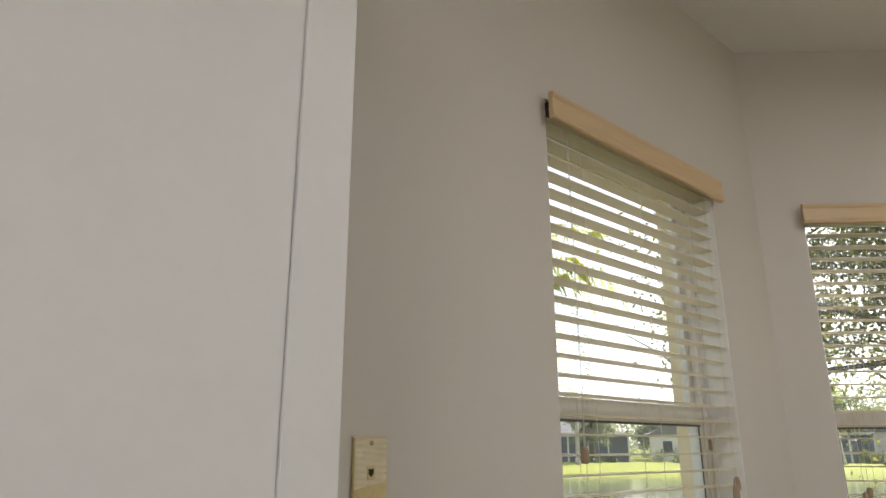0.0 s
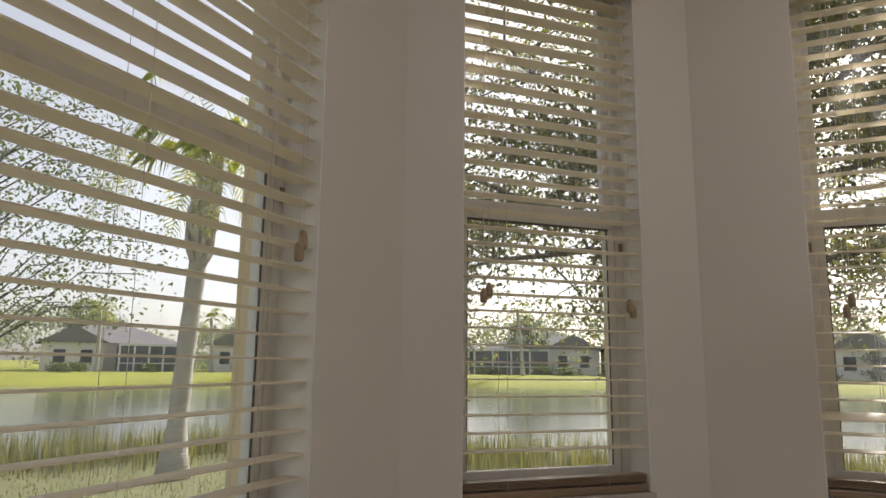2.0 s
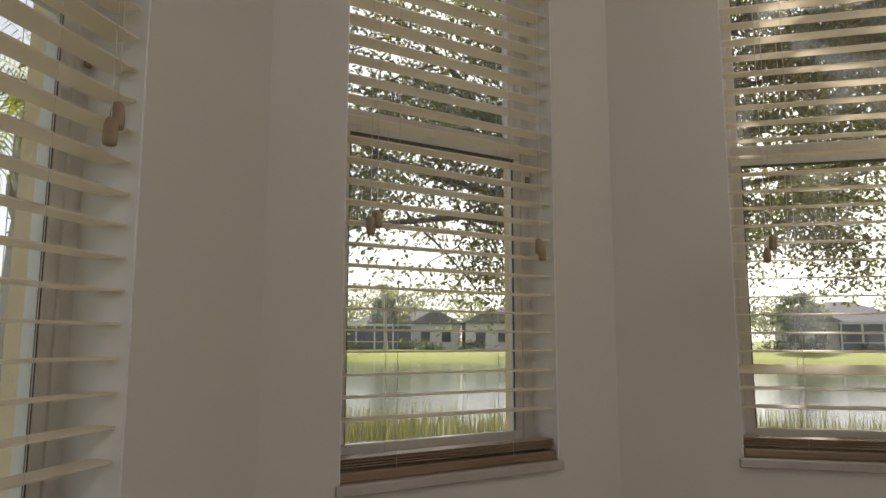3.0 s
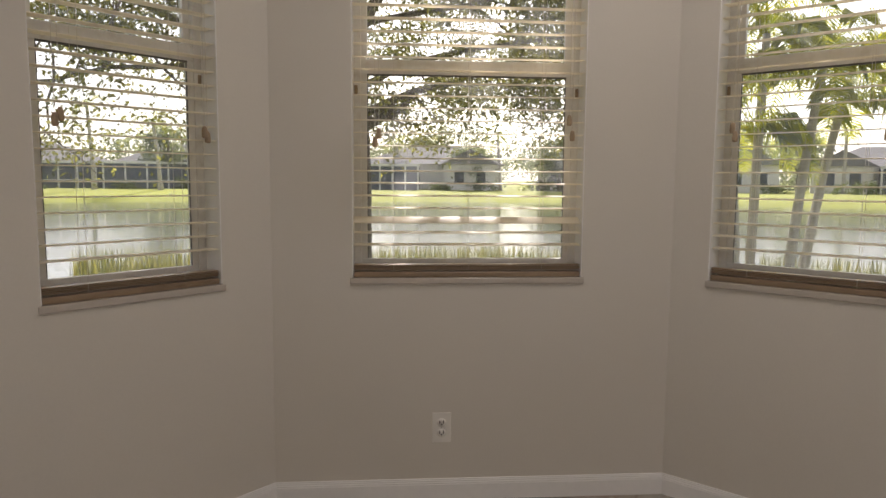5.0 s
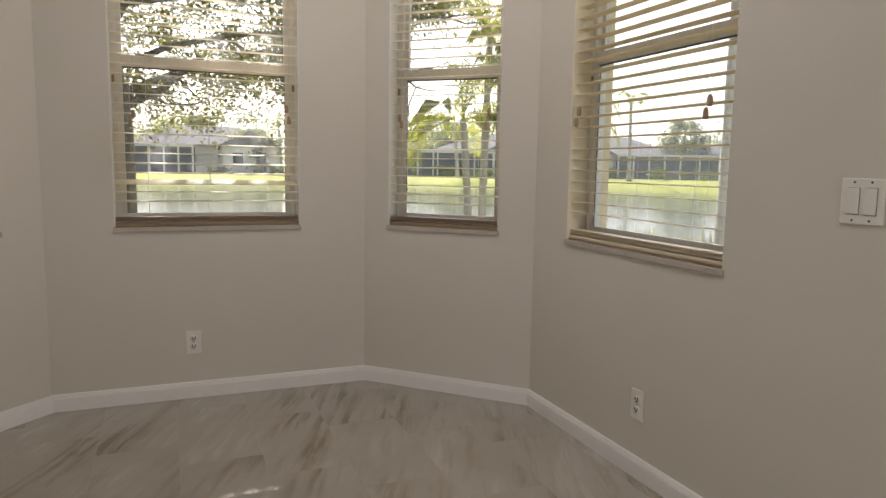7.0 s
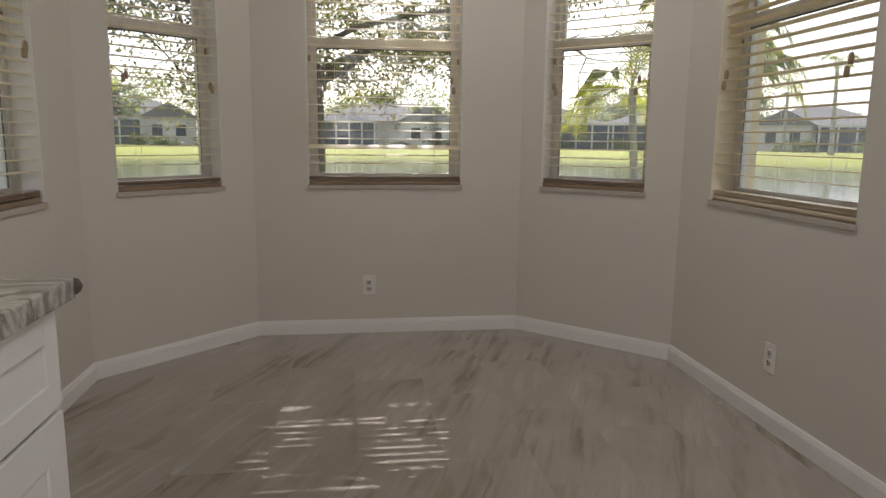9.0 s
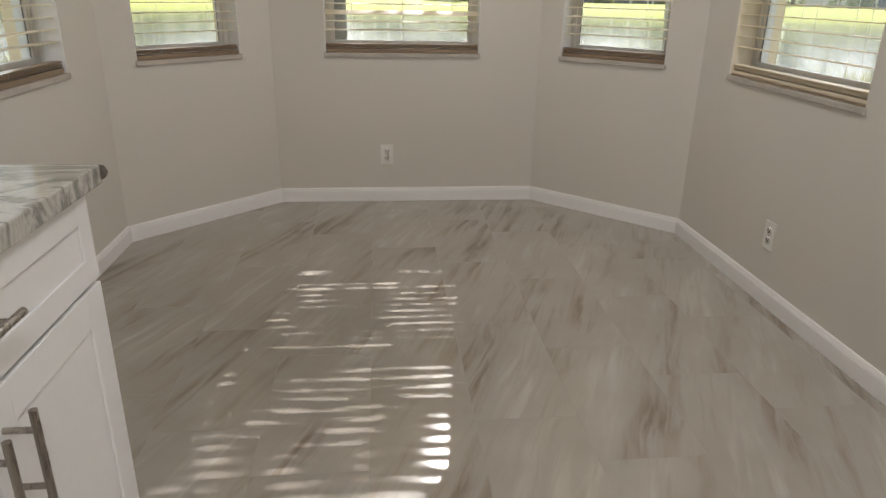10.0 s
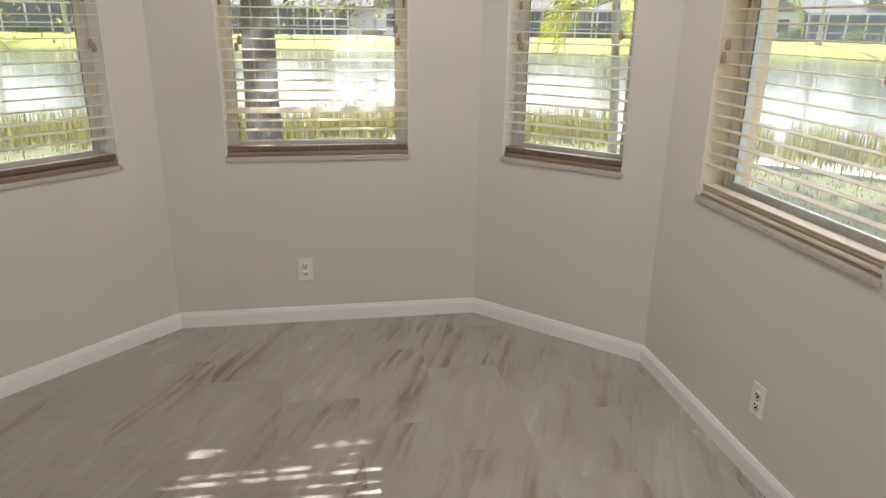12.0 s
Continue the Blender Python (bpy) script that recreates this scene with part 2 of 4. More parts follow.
def ground_material():
    k = Mat("lawn", (0.10, 0.13, 0.04), 0.9)
    v = k.coords(offset=False)
    a, f = k.noise(v, 0.15, 5), k.noise(v, 6, 5, 0.7)
    c = k.ramp(a, [(0.3, (0.10, 0.12, 0.035)), (0.55, (0.15, 0.16, 0.05)), (0.75, (0.25, 0.235, 0.12))])
    c = k.mix(0.5, c, k.ramp(f, [(0.3, (0.09, 0.10, 0.035)), (0.7, (0.23, 0.225, 0.10))]))
    k.base(c)
    k.bump(f, 0.8, 0.04)
    return k.m


def water_material():
    k = Mat("lake_water", (0.06, 0.065, 0.05), 0.07)
    k.b.inputs["IOR"].default_value = 1.33
    v = k.coords((1, 2.2, 1), offset=False)
    n = k.noise(v, 1.6, 4, 0.6)
    k.bump(n, 0.3, 0.04)
    c = k.ramp(k.noise(v, 0.08, 3), [(0.3, (0.06, 0.068, 0.055)), (0.7, (0.10, 0.108, 0.085))])
    k.base(c)
    return k.m


def lampglass_material():
    k = Mat("alabaster_glass", (0.80, 0.79, 0.75), 0.25)
    v = k.coords()
    k.base(k.ramp(k.noise(v, 5, 6, 0.6, 1.5), [(0.3, (0.62, 0.61, 0.58)), (0.7, (0.86, 0.85, 0.81))]))
    tl, mx = k.node("ShaderNodeBsdfTranslucent", Color=(0.92, 0.91, 0.88, 1)), k.node("ShaderNodeMixShader")
    mx.inputs[0].default_value = 0.55
    k.link(k.b.outputs[0], mx.inputs[1])
    k.link(tl.outputs[0], mx.inputs[2])
    k.link(mx.outputs[0], k.t.nodes["Material Output"].inputs[0])
    return k.m


TILE, GRANITE, GLASS = tile_material(), granite_material(), glass_material("window_glass", 0.02, 0.055)
GLASS_HAZED = glass_material("haze_veiled_glass", 0.055, 0.10)
OAKLEAF = leaf_material("oak_leaf", (0.055, 0.064, 0.038), (0.18, 0.178, 0.09), 0.5)
PALMLEAF = leaf_material("palm_leaf", (0.11, 0.145, 0.03), (0.30, 0.30, 0.05), 0.5)
FARLEAF = leaf_material("far_leaf", (0.05, 0.075, 0.03), (0.11, 0.13, 0.05), 0.3)
REED = leaf_material("reed", (0.06, 0.07, 0.03), (0.20, 0.19, 0.10), 0.3)
# a yellower, lighter green for the lawn beyond 35 m
LAWN_FAR = surface("far_lawn", (0.25, 0.265, 0.018), 0.9, 0.2, 0.12, 2.0, 0.6, 0.04)
LAWN, WATER, LAMPGLASS = ground_material(), water_material(), lampglass_material()
# the blue-grey of aerial haze is put into these leaf colours
HAZELEAF = leaf_material("haze_tinted_leaf", (0.15, 0.175, 0.18), (0.23, 0.255, 0.25), 0.3)


# ---- mesh helpers ----
def box(bm, x0, x1, y0, y1, z0, z1, bevel=0.0, m=None):
    """A box, its edges rounded by bevel."""
    g = bmesh.ops.create_cube(bm, size=1)["verts"]
    bmesh.ops.scale(bm, vec=(x1 - x0, y1 - y0, z1 - z0), verts=g)
    bmesh.ops.translate(bm, vec=((x0 + x1) / 2, (y0 + y1) / 2, (z0 + z1) / 2), verts=g)
    if m is not None:
        bmesh.ops.transform(bm, matrix=m, verts=g)
    if bevel:
        es = list({e for v in g for e in v.link_edges})
        bmesh.ops.bevel(bm, geom=es, offset=bevel, segments=2, affect="EDGES", profile=0.6)


def prism(bm, poly, z0, z1):
    """A plan polygon, counter-clockwise, drawn up from z0 to z1."""
    lo, hi = [bm.verts.new((x, y, z0)) for x, y in poly], [bm.verts.new((x, y, z1)) for x, y in poly]
    bm.faces.new(lo[::-1])
    bm.faces.new(hi)
    for i in range(len(poly)):
        j = (i + 1) % len(poly)
        bm.faces.new((lo[i], lo[j], hi[j], hi[i]))


def rod(bm, a, b, r, r2=None, n=10):
    """A round bar from a to b."""
    a, b = Vector(a), Vector(b)
    d = b - a
    m = Matrix.Translation((a + b) / 2) @ d.to_track_quat("Z", "Y").to_matrix().to_4x4()
    bmesh.ops.create_cone(bm, cap_ends=True, segments=n, radius1=r, radius2=r if r2 is None else r2, depth=d.length, matrix=m)


def tube(bm, pts, radii, n=8):
    """A tapered tube through points."""
    rings = []
    for i, p in enumerate(pts):
        p = Vector(p)
        d = (Vector(pts[min(i + 1, len(pts) - 1)]) - Vector(pts[max(i - 1, 0)])).normalized()
        u = d.orthogonal().normalized() if i == 0 else (u - u.dot(d) * d).normalized()
        w = d.cross(u)
        rings.append([bm.verts.new(p + radii[i] * (math.cos(2 * math.pi * k / n) * u + math.sin(2 * math.pi * k / n) * w)) for k in range(n)])
    for a, b in zip(rings, rings[1:]):
        for k in range(n):
            bm.faces.new((a[k], a[(k + 1) % n], b[(k + 1) % n], b[k]))
    bm.faces.new(rings[0][::-1])
    bm.faces.new(rings[-1])


def lathe(bm, profile, n=32):
    """A surface of revolution about z; profile: (r, z) pairs."""
    rings = [[bm.verts.new((r * math.cos(2 * math.pi * k / n), r * math.sin(2 * math.pi * k / n), z)) for k in range(n)] for r, z in profile]
    for a, b in zip(rings, rings[1:]):
        for k in range(n):
            bm.faces.new((a[k], a[(k + 1) % n], b[(k + 1) % n], b[k]))


def mesh_of(name, bm, material, smooth=False):
    me = bpy.data.meshes.new(name)
    bmesh.ops.recalc_face_normals(bm, faces=bm.faces)
    bm.to_mesh(me)
    bm.free()
    me.materials.append(material)
    if smooth:
        for p in me.polygons:
            p.use_smooth = True
    return me


def thing(name, m, label="", category="", group="", kind=""):
    ob = new(name)
    ob.empty_display_size = 0.1
    ob.matrix_world = m
    return tagged(ob, label, category, group, kind)


def part(name, bm, material, parent=None, label="", m=None, smooth=False):
    ob = new(name, bm if isinstance(bm, bpy.types.Mesh) else mesh_of(name, bm, material, smooth))
    if parent is not None:
        ob.parent = parent
    if m is not None:
        ob.matrix_basis = m
    return tagged(ob, label)


def solid(name, bm, material, label="", category="", kind="", m=None, smooth=False, group=""):
    ob = new(name, mesh_of(name, bm, material, smooth))
    if m is not None:
        ob.matrix_world = m
    return tagged(ob, label, category, group, kind)


# ---- the bay's plan ----
XL, XR, OFF = -0.68, 0.80, 0.65      # front wall's ends; sideways reach of the slanted walls
XA, XE, YB = XL - OFF, XR + OFF, -6.4
CEILING, THICK = 3.03, 0.20
SILL, HEAD = 0.848, 2.374
SLANT = OFF * 2 ** 0.5
MITRE = THICK * math.tan(radians(22.5))
# name, pose of the wall's start at floor level, length, opening's start and end, mitre at start and end
WALLS = {
    "wall_west": (pose(XA, YB, 0, 0, 0, 90), -OFF - YB, -1.876 - YB, -1.009 - YB, 0, MITRE),
    "wall_northwest": (pose(XA, -OFF, 0, 0, 0, 45), SLANT, SLANT - 0.757, SLANT - 0.197, MITRE, MITRE),
    "wall_north": (pose(XL, 0, 0), XR - XL, -0.391 - XL, 0.458 - XL, MITRE, MITRE),
    "wall_northeast": (pose(XR, 0, 0, 0, 0, -45), SLANT, 0.139, 0.736, MITRE, MITRE),
    "wall_east": (pose(XE, -OFF, 0, 0, 0, -90), -OFF - YB, 0.930 - OFF, 1.832 - OFF, MITRE, 0),
}
for wname, (wm, wl, a, b, m0, m1) in WALLS.items():
    bm = bmesh.new()
    left = [(0, 0), (a, 0), (a, THICK), (-m0, THICK)]
    right = [(b, 0), (wl, 0), (wl + m1, THICK), (b, THICK)]
    prism(bm, left, -0.3, CEILING + 0.1)
    prism(bm, right, -0.3, CEILING + 0.1)
    prism(bm, [(a, 0), (b, 0), (b, THICK), (a, THICK)], -0.3, SILL - 0.022)
    prism(bm, [(a, 0), (b, 0), (b, THICK), (a, THICK)], HEAD, CEILING + 0.1)
    bmesh.ops.remove_doubles(bm, verts=bm.verts, dist=0.0001)
    ob = solid(wname, bm, WALL, "greige painted wall with a tall window opening", "wall", "structure", wm)
    ob.data.materials.append(STUCCO)
    ob.data.materials.append(TRIM)
    for p in ob.data.polygons:
        c = p.center
        outer = c.y > THICK - 0.01
        side = abs(p.normal.x) > 0.9 or abs(p.normal.z) > 0.9
        inside = a - 0.01 < c.x < b + 0.01 and SILL - 0.05 < c.z < HEAD + 0.05
        p.material_index = 1 if outer else 2 if side and inside else 0
    # outdoor side of the opening
    bm = bmesh.new()
    y0, y1, e = 0.15, THICK + 0.004, 0.004
    box(bm, a, a + e, y0, y1, SILL - 0.02, HEAD)
    box(bm, b - e, b, y0, y1, SILL - 0.02, HEAD)
    box(bm, a + e, b - e, y0, y1, HEAD - e, HEAD)
    box(bm, a + e, b - e, y0, y1 + 0.03, SILL - 0.05, SILL - 0.012)
    solid("trim", bm, STUCCO, "yellow stucco reveal round the window outside", "trim", "structure", wm)
    # baseboard
    bm = bmesh.new()
    k0 = 0.4142 if m0 else 0
    k1 = 0.4142 if m1 else 0
    for (d0, za, zb) in ((0.014, 0.001, 0.062), (0.012, 0.062, 0.069), (0.009, 0.069, 0.076), (0.006, 0.076, 0.081)):
        prism(bm, [(k0 * d0, -d0), (wl - k1 * d0, -d0), (wl, 0.001), (0, 0.001)], za, zb)
    solid("baseboard", bm, TRIM, "white painted baseboard with a stepped top", "baseboard", "structure", wm)

bm = bmesh.new()
box(bm, XA - 0.3, XE + 0.3, YB - 0.25, YB, -0.3, CEILING + 0.1)
solid("wall_south", bm, WALL, "greige painted wall behind the kitchen", "wall", "structure")
ROOM = [(XA, YB), (XE, YB), (XE, -OFF), (XR, 0), (XL, 0), (XA, -OFF)]
bm = bmesh.new()
prism(bm, [(XA - 0.12, YB - 0.1), (XE + 0.12, YB - 0.1), (XE + 0.12, -OFF + 0.05), (XR + 0.05, 0.12), (XL - 0.05, 0.12), (XA - 0.12, -OFF + 0.05)], CEILING, CEILING + 0.2)
solid("ceiling", bm, CEIL, "flat white painted ceiling", "ceiling", "structure")

# added fill light boxes on the ceiling over kitchen and bay, out of view
for lx, ly, watts in FILL_LAMPS:
    kl = thing("unseen_fill_light", pose(lx, ly, CEILING), "added unseen fill light box on the ceiling", "lamp", "ceiling lights")
    bm = bmesh.new()
    box(bm, -0.29, 0.29, -0.61, 0.61, -0.075, -0.001, 0.01)
    part("housing", bm, TRIM, kl)
    bm = bmesh.new()
    box(bm, -0.27, 0.27, -0.59, 0.59, -0.088, -0.0755, 0.004)
    part("diffuser", bm, DIFFUSER, kl, "glowing white diffuser of the added fill light")


# ---- windows ----
def window(number, wm, a, b):
    w = thing("window_%d" % number, wm, "white single-hung window with weathered frame", "window", "windows", "structure")
    y0, y1 = 0.094, 0.150
    f = 0.030
    mid = 1.616
    for name, args in (("frame_jamb", (a, a + f, y0, y1, SILL, HEAD)), ("frame_jamb", (b - f, b, y0, y1, SILL, HEAD)),
                       ("frame_head", (a + f, b - f, y0, y1, HEAD - 0.016, HEAD)), ("frame_base", (a + f, b - f, y0, y1, SILL, SILL + 0.03))):
        bm = bmesh.new()
        box(bm, *args, bevel=0.003)
        part(name, bm, VINYL, w)
    # lower sash, nearer to the room
    low = thing("lower_sash", Matrix())
    low.parent = w
    s = 0.022
    ya, yb = 0.098, 0.117
    for name, args in (("sash_rail", (a + f, b - f, ya, yb, mid - 0.024, mid + 0.030)), ("sash_rail", (a + f, b - f, ya, yb, SILL + 0.03, SILL + 0.060)),
                       ("sash_stile", (a + f, a + f + s, ya, yb, SILL + 0.06, mid - 0.024)), ("sash_stile", (b - f - s, b - f, ya, yb, SILL + 0.06, mid - 0.024))):
        bm = bmesh.new()
        box(bm, *args, bevel=0.002)
        part(name, bm, VINYL, low)
    bm = bmesh.new()
    x0, x1, z0, z1 = a + f + s, b - f - s, SILL + 0.06, mid - 0.024
    for args in ((x0, x1, 0.096, 0.104, z1 - 0.006, z1), (x0, x0 + 0.003, 0.1005, 0.104, z0, z1 - 0.006), (x1 - 0.003, x1, 0.1005, 0.104, z0, z1 - 0.006)):
        box(bm, *args)
    part("glazing_seal", bm, SEAL, low, "black rubber glazing seal")
    bm = bmesh.new()
    box(bm, x0, x1, 0.104, 0.107, z0, z1)
    part("pane", bm, GLASS_HAZED if number == 5 else GLASS, low).visible_shadow = False
    up = thing("upper_sash", Matrix())
    up.parent = w
    ya, yb = 0.119, 0.143
    for name, args in (("sash_rail", (a + f, b - f, ya, yb, mid - 0.02, mid + 0.02)), ("sash_rail", (a + f, b - f, ya, yb, HEAD - 0.032, HEAD - 0.016)),
                       ("sash_stile", (a + f, a + f + s, ya, yb, mid + 0.02, HEAD - 0.032)), ("sash_stile", (b - f - s, b - f, ya, yb, mid + 0.02, HEAD - 0.032))):
        bm = bmesh.new()
        box(bm, *args, bevel=0.002)
        part(name, bm, VINYL, up)
    bm = bmesh.new()
    box(bm, a + f + s, b - f - s, 0.130, 0.133, mid + 0.02, HEAD - 0.032)
    part("pane", bm, GLASS, up).visible_shadow = False
    for x in (a + 0.012, b - 0.012):
        bm = bmesh.new()
        box(bm, x - 0.006, x + 0.006, 0.088, 0.094, mid - 0.10, mid - 0.066, 0.003)
        part("latch", bm, TASSEL, w, "corroded brown sash latch")
    bm = bmesh.new()
    box(bm, a - 0.008, b + 0.008, -0.009, 0.0, SILL - 0.022, SILL, 0.003)
    box(bm, a, b, 0.0, 0.10, SILL - 0.022, SILL)
    part("window_sill", bm, GRANITE_SILL, w, "pale marble window sill")
    # window 5: the lining's cream holds the glow bounced in from outdoor stucco
    for x0, x1 in ((a, a + 0.003), (b - 0.003, b)):
        bm = bmesh.new()
        box(bm, x0, x1, 0.002, 0.098, SILL + 0.001, HEAD - 0.001)
        part("reveal", bm, CREAM_LIT if number == 5 else TRIM, w, "window reveal lining")


GRANITE_SILL = surface("marble_sill", (0.47, 0.425, 0.37), 0.25, 0.10, 5, 40, 0.03, stain=(0.33, 0.29, 0.24))


# ---- blinds ----
def blind(wm, a, b, label, cords, droop=None, lean=0.0, slat_paint=None):
    """A two-inch blind hung inside an opening from a to b."""
    bl = thing("window_blind", wm, label, "blind", "window blinds")
    wd = b - a - 0.010
    cx, cy = (a + b) / 2, 0.036
    # valance in front of the head
    bm = bmesh.new()
    v0, v1 = a - 0.012, b + 0.012
    prof = [(-0.022, 2.304), (-0.034, 2.304), (-0.0375, 2.307), (-0.0385, 2.315), (-0.0345, 2.322), (-0.0345, 2.358), (-0.0385, 2.366), (-0.0375, 2.374), (-0.034, 2.377), (-0.022, 2.377)]
    ends = [[bm.verts.new((x, yy, z)) for yy, z in prof] for x in (v0, v1)]
    for k in range(len(prof)):
        q = (k + 1) % len(prof)
        bm.faces.new((ends[0][k], ends[0][q], ends[1][q], ends[1][k]))
    for e in ends:
        bm.faces.new(e)
    part("valance", bm, VALANCE, bl, "tan wooden valance")
    bm = bmesh.new()
    box(bm, a + 0.004, b - 0.004, cy - 0.020, cy + 0.020, 2.338, 2.370, 0.002)
    part("headrail", bm, SLAT, bl)
    for x in (a + 0.02, cx, b - 0.02):
        bm = bmesh.new()
        box(bm, x - 0.012, x + 0.012, -0.022, 0.008, 2.328, 2.366, 0.002)
        part("valance_clip", bm, HOLE, bl, "dark plastic valance clip")
    # slats: gently arched
    bm = bmesh.new()
    n, hw, th = 6, 0.0232, 0.0028
    top = []
    for x in (-wd / 2, wd / 2):
        row = []
        for k in range(n + 1):
            t = -1 + 2 * k / n
            row.append((bm.verts.new((x, hw * t, 0.0013 * (1 - t * t) + th / 2)), bm.verts.new((x, hw * t, 0.0013 * (1 - t * t) - th / 2))))
        top.append(row)
    for k in range(n):
        for i, flip in ((0, 0), (1, 1)):
            q = (top[0][k][i], top[1][k][i], top[1][k + 1][i], top[0][k + 1][i])
            bm.faces.new(q[::-1] if flip else q)
        for r in top:
            bm.faces.new((r[k][0], r[k + 1][0], r[k + 1][1], r[k][1]))
    for k in (0, n):
        bm.faces.new((top[0][k][0], top[1][k][0], top[1][k][1], top[0][k][1]))
    me = mesh_of("slat", bm, slat_paint or SLAT)
    step, z, i = 0.0451, 2.3201, 0
    rnd = random.Random(int(a * 1000) + int(wm.translation.x * 100))
    while z > SILL + 0.075:
        tilt, sag = lean + rnd.uniform(-0.9, 0.9), rnd.uniform(-0.12, 0.12)
        if droop is not None and i == droop:
            tilt = 26
        part("slat", me, None, bl, "slat tipped out of line" if droop == i else "", pose(cx + rnd.uniform(-0.0012, 0.0012), cy, z + rnd.uniform(-0.0008, 0.0008), tilt, sag, 0))
        z -= step
        i += 1
    # the slats left over lie stacked on the bottom rail
    for j in range(4):
        part("slat", me, None, bl, "", pose(cx + rnd.uniform(-0.002, 0.002), cy + rnd.uniform(-0.003, 0.003), SILL + 0.029 + j * 0.0052, rnd.uniform(-1, 1), 0, 0)).data = me if slat_paint is SLAT_WARMLIT else me_brown(me)
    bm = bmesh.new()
    warmlit = slat_paint is SLAT_WARMLIT
    box(bm, a + 0.005, b - 0.005, cy - 0.027, cy + 0.025, SILL + (0.008 if warmlit else 0.0005), SILL + 0.021, 0.004)
    rail = part("bottom_rail", bm, SLAT_WARMLIT if warmlit else RAILBROWN, bl, "bottom rail of the blind")
    if warmlit:
        bm = bmesh.new()
        box(bm, a + 0.005, b - 0.005, cy - 0.029, cy + 0.025, SILL + 0.0005, SILL + 0.008, 0.002)
        part("rail_base", bm, RAILBROWN, rail, "dark brown strip along the foot of the bottom rail")
    # ladder cords
    lad = [a + 0.13, b - 0.13] if wd < 0.7 else [a + 0.15, cx, b - 0.15]
    for x in lad:
        bm = bmesh.new()
        for y in (cy - 0.0275, cy + 0.0275):
            rod(bm, (x, y, SILL + 0.02), (x, y, 2.310), 0.0007, n=4)
        part("ladder_cord", bm, CORD, bl)
    for x, zt in cords:
        bm = bmesh.new()
        rod(bm, (x, cy - 0.034, zt + 0.03), (x, cy - 0.034, 2.310), 0.0008, n=4)
        c = part("lift_cord", bm, CORD, bl)
        bm = bmesh.new()
        lathe(bm, [(0.0015, 0.036), (0.005, 0.035), (0.0075, 0.031), (0.009, 0.024), (0.0098, 0.014), (0.0098, 0.005), (0.0088, -0.001), (0.006, -0.003), (0.0, -0.003)], 12)
        part("tassel", bm, TASSEL, c, "turned wooden cord tassel", pose(x, cy - 0.034, zt), True)


BROWN = {}


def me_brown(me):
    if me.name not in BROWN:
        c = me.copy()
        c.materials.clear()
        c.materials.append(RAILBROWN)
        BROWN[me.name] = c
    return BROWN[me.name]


for i, (wname, (wm, wl, a, b, m0, m1)) in enumerate(WALLS.items()):
    window(i + 1, wm, a, b)
    cords = {
        "wall_west": [(a + 0.086, 1.493), (a + 0.090, 1.343), (b - 0.063, 1.383), (b - 0.052, 1.408)],
        "wall_northwest": [(a + 0.060, 1.348), (a + 0.075, 1.363), (b - 0.05, 1.338), (b - 0.04, 1.323)],
        "wall_north": [(a + 0.083, 1.323), (a + 0.097, 1.353), (b - 0.060, 1.408), (b - 0.048, 1.353)],
        "wall_northeast": [(a + 0.06, 1.378), (a + 0.07, 1.348), (b - 0.060, 1.398), (b - 0.075, 1.338)],
        "wall_east": [(a + 0.055, 1.378), (a + 0.040, 1.333), (b - 0.10, 1.363), (b - 0.115, 1.323)],
    }[wname]
    blind(wm, a, b, "open %s slatted blind with a tan valance in the window" % ("warm-lit cream" if wname == "wall_east" else "white"), cords, 28 if wname == "wall_north" else None,
          {"wall_north": 3.5, "wall_northeast": 2.5, "wall_east": -3.0}.get(wname, 0.0), SLAT_WARMLIT if wname == "wall_east" else SLAT)


# ---- plates on the walls ----
def outlet(m):
    o = thing("wall_outlet", m, "white duplex power outlet on the painted wall", "outlet", "wall outlets")
    bm = bmesh.new()
    box(bm, -0.035, 0.035, -0.0055, -0.0005, -0.0575, 0.0575, 0.002)
    part("plate", bm, PLATE, o)
    for z in (-0.0195, 0.0195):
        bm = bmesh.new()
        lathe(bm, [(0.0, 0.0), (0.0165, 0.0), (0.017, 0.0015), (0.017, 0.004)], 20)
        r = part("receptacle", bm, PLATE, o, "", pose(0, -0.0075, z, -90), True)
        for x, h in ((-0.0068, 0.0055), (0.0068, 0.0065)):
            bm = bmesh.new()
            box(bm, x - 0.0020, x + 0.0020, -0.0040, -0.0028, -h, h)
            part("slot", bm, HOLE, r, "", pose(0, 0, 0, 90) @ pose(0, 0.002, 0.0035))
        bm = bmesh.new()
        rod(bm, (0, -0.0040, -0.0085), (0, -0.0028, -0.0095), 0.0036, n=8)
        part("slot", bm, HOLE, r, "", pose(0, 0, 0, 90) @ pose(0, 0.002, 0.0035))
    bm = bmesh.new()
    rod(bm, (0, -0.0068, 0), (0, -0.0050, 0), 0.0028, n=10)
    part("screw", bm, NICKEL, o)


outlet(pose(-0.062, 0, 0.280))
outlet(pose(XE, -1.465, 0.280, 0, 0, -90))

sw = thing("light_switch", pose(XE, -2.280, 1.085, 0, 0, -90), "white double rocker light switch on the wall", "switch")
bm = bmesh.new()
box(bm, -0.058, 0.058, -0.0060, -0.0005, -0.0575, 0.0575, 0.002)
part("plate", bm, PLATE, sw)
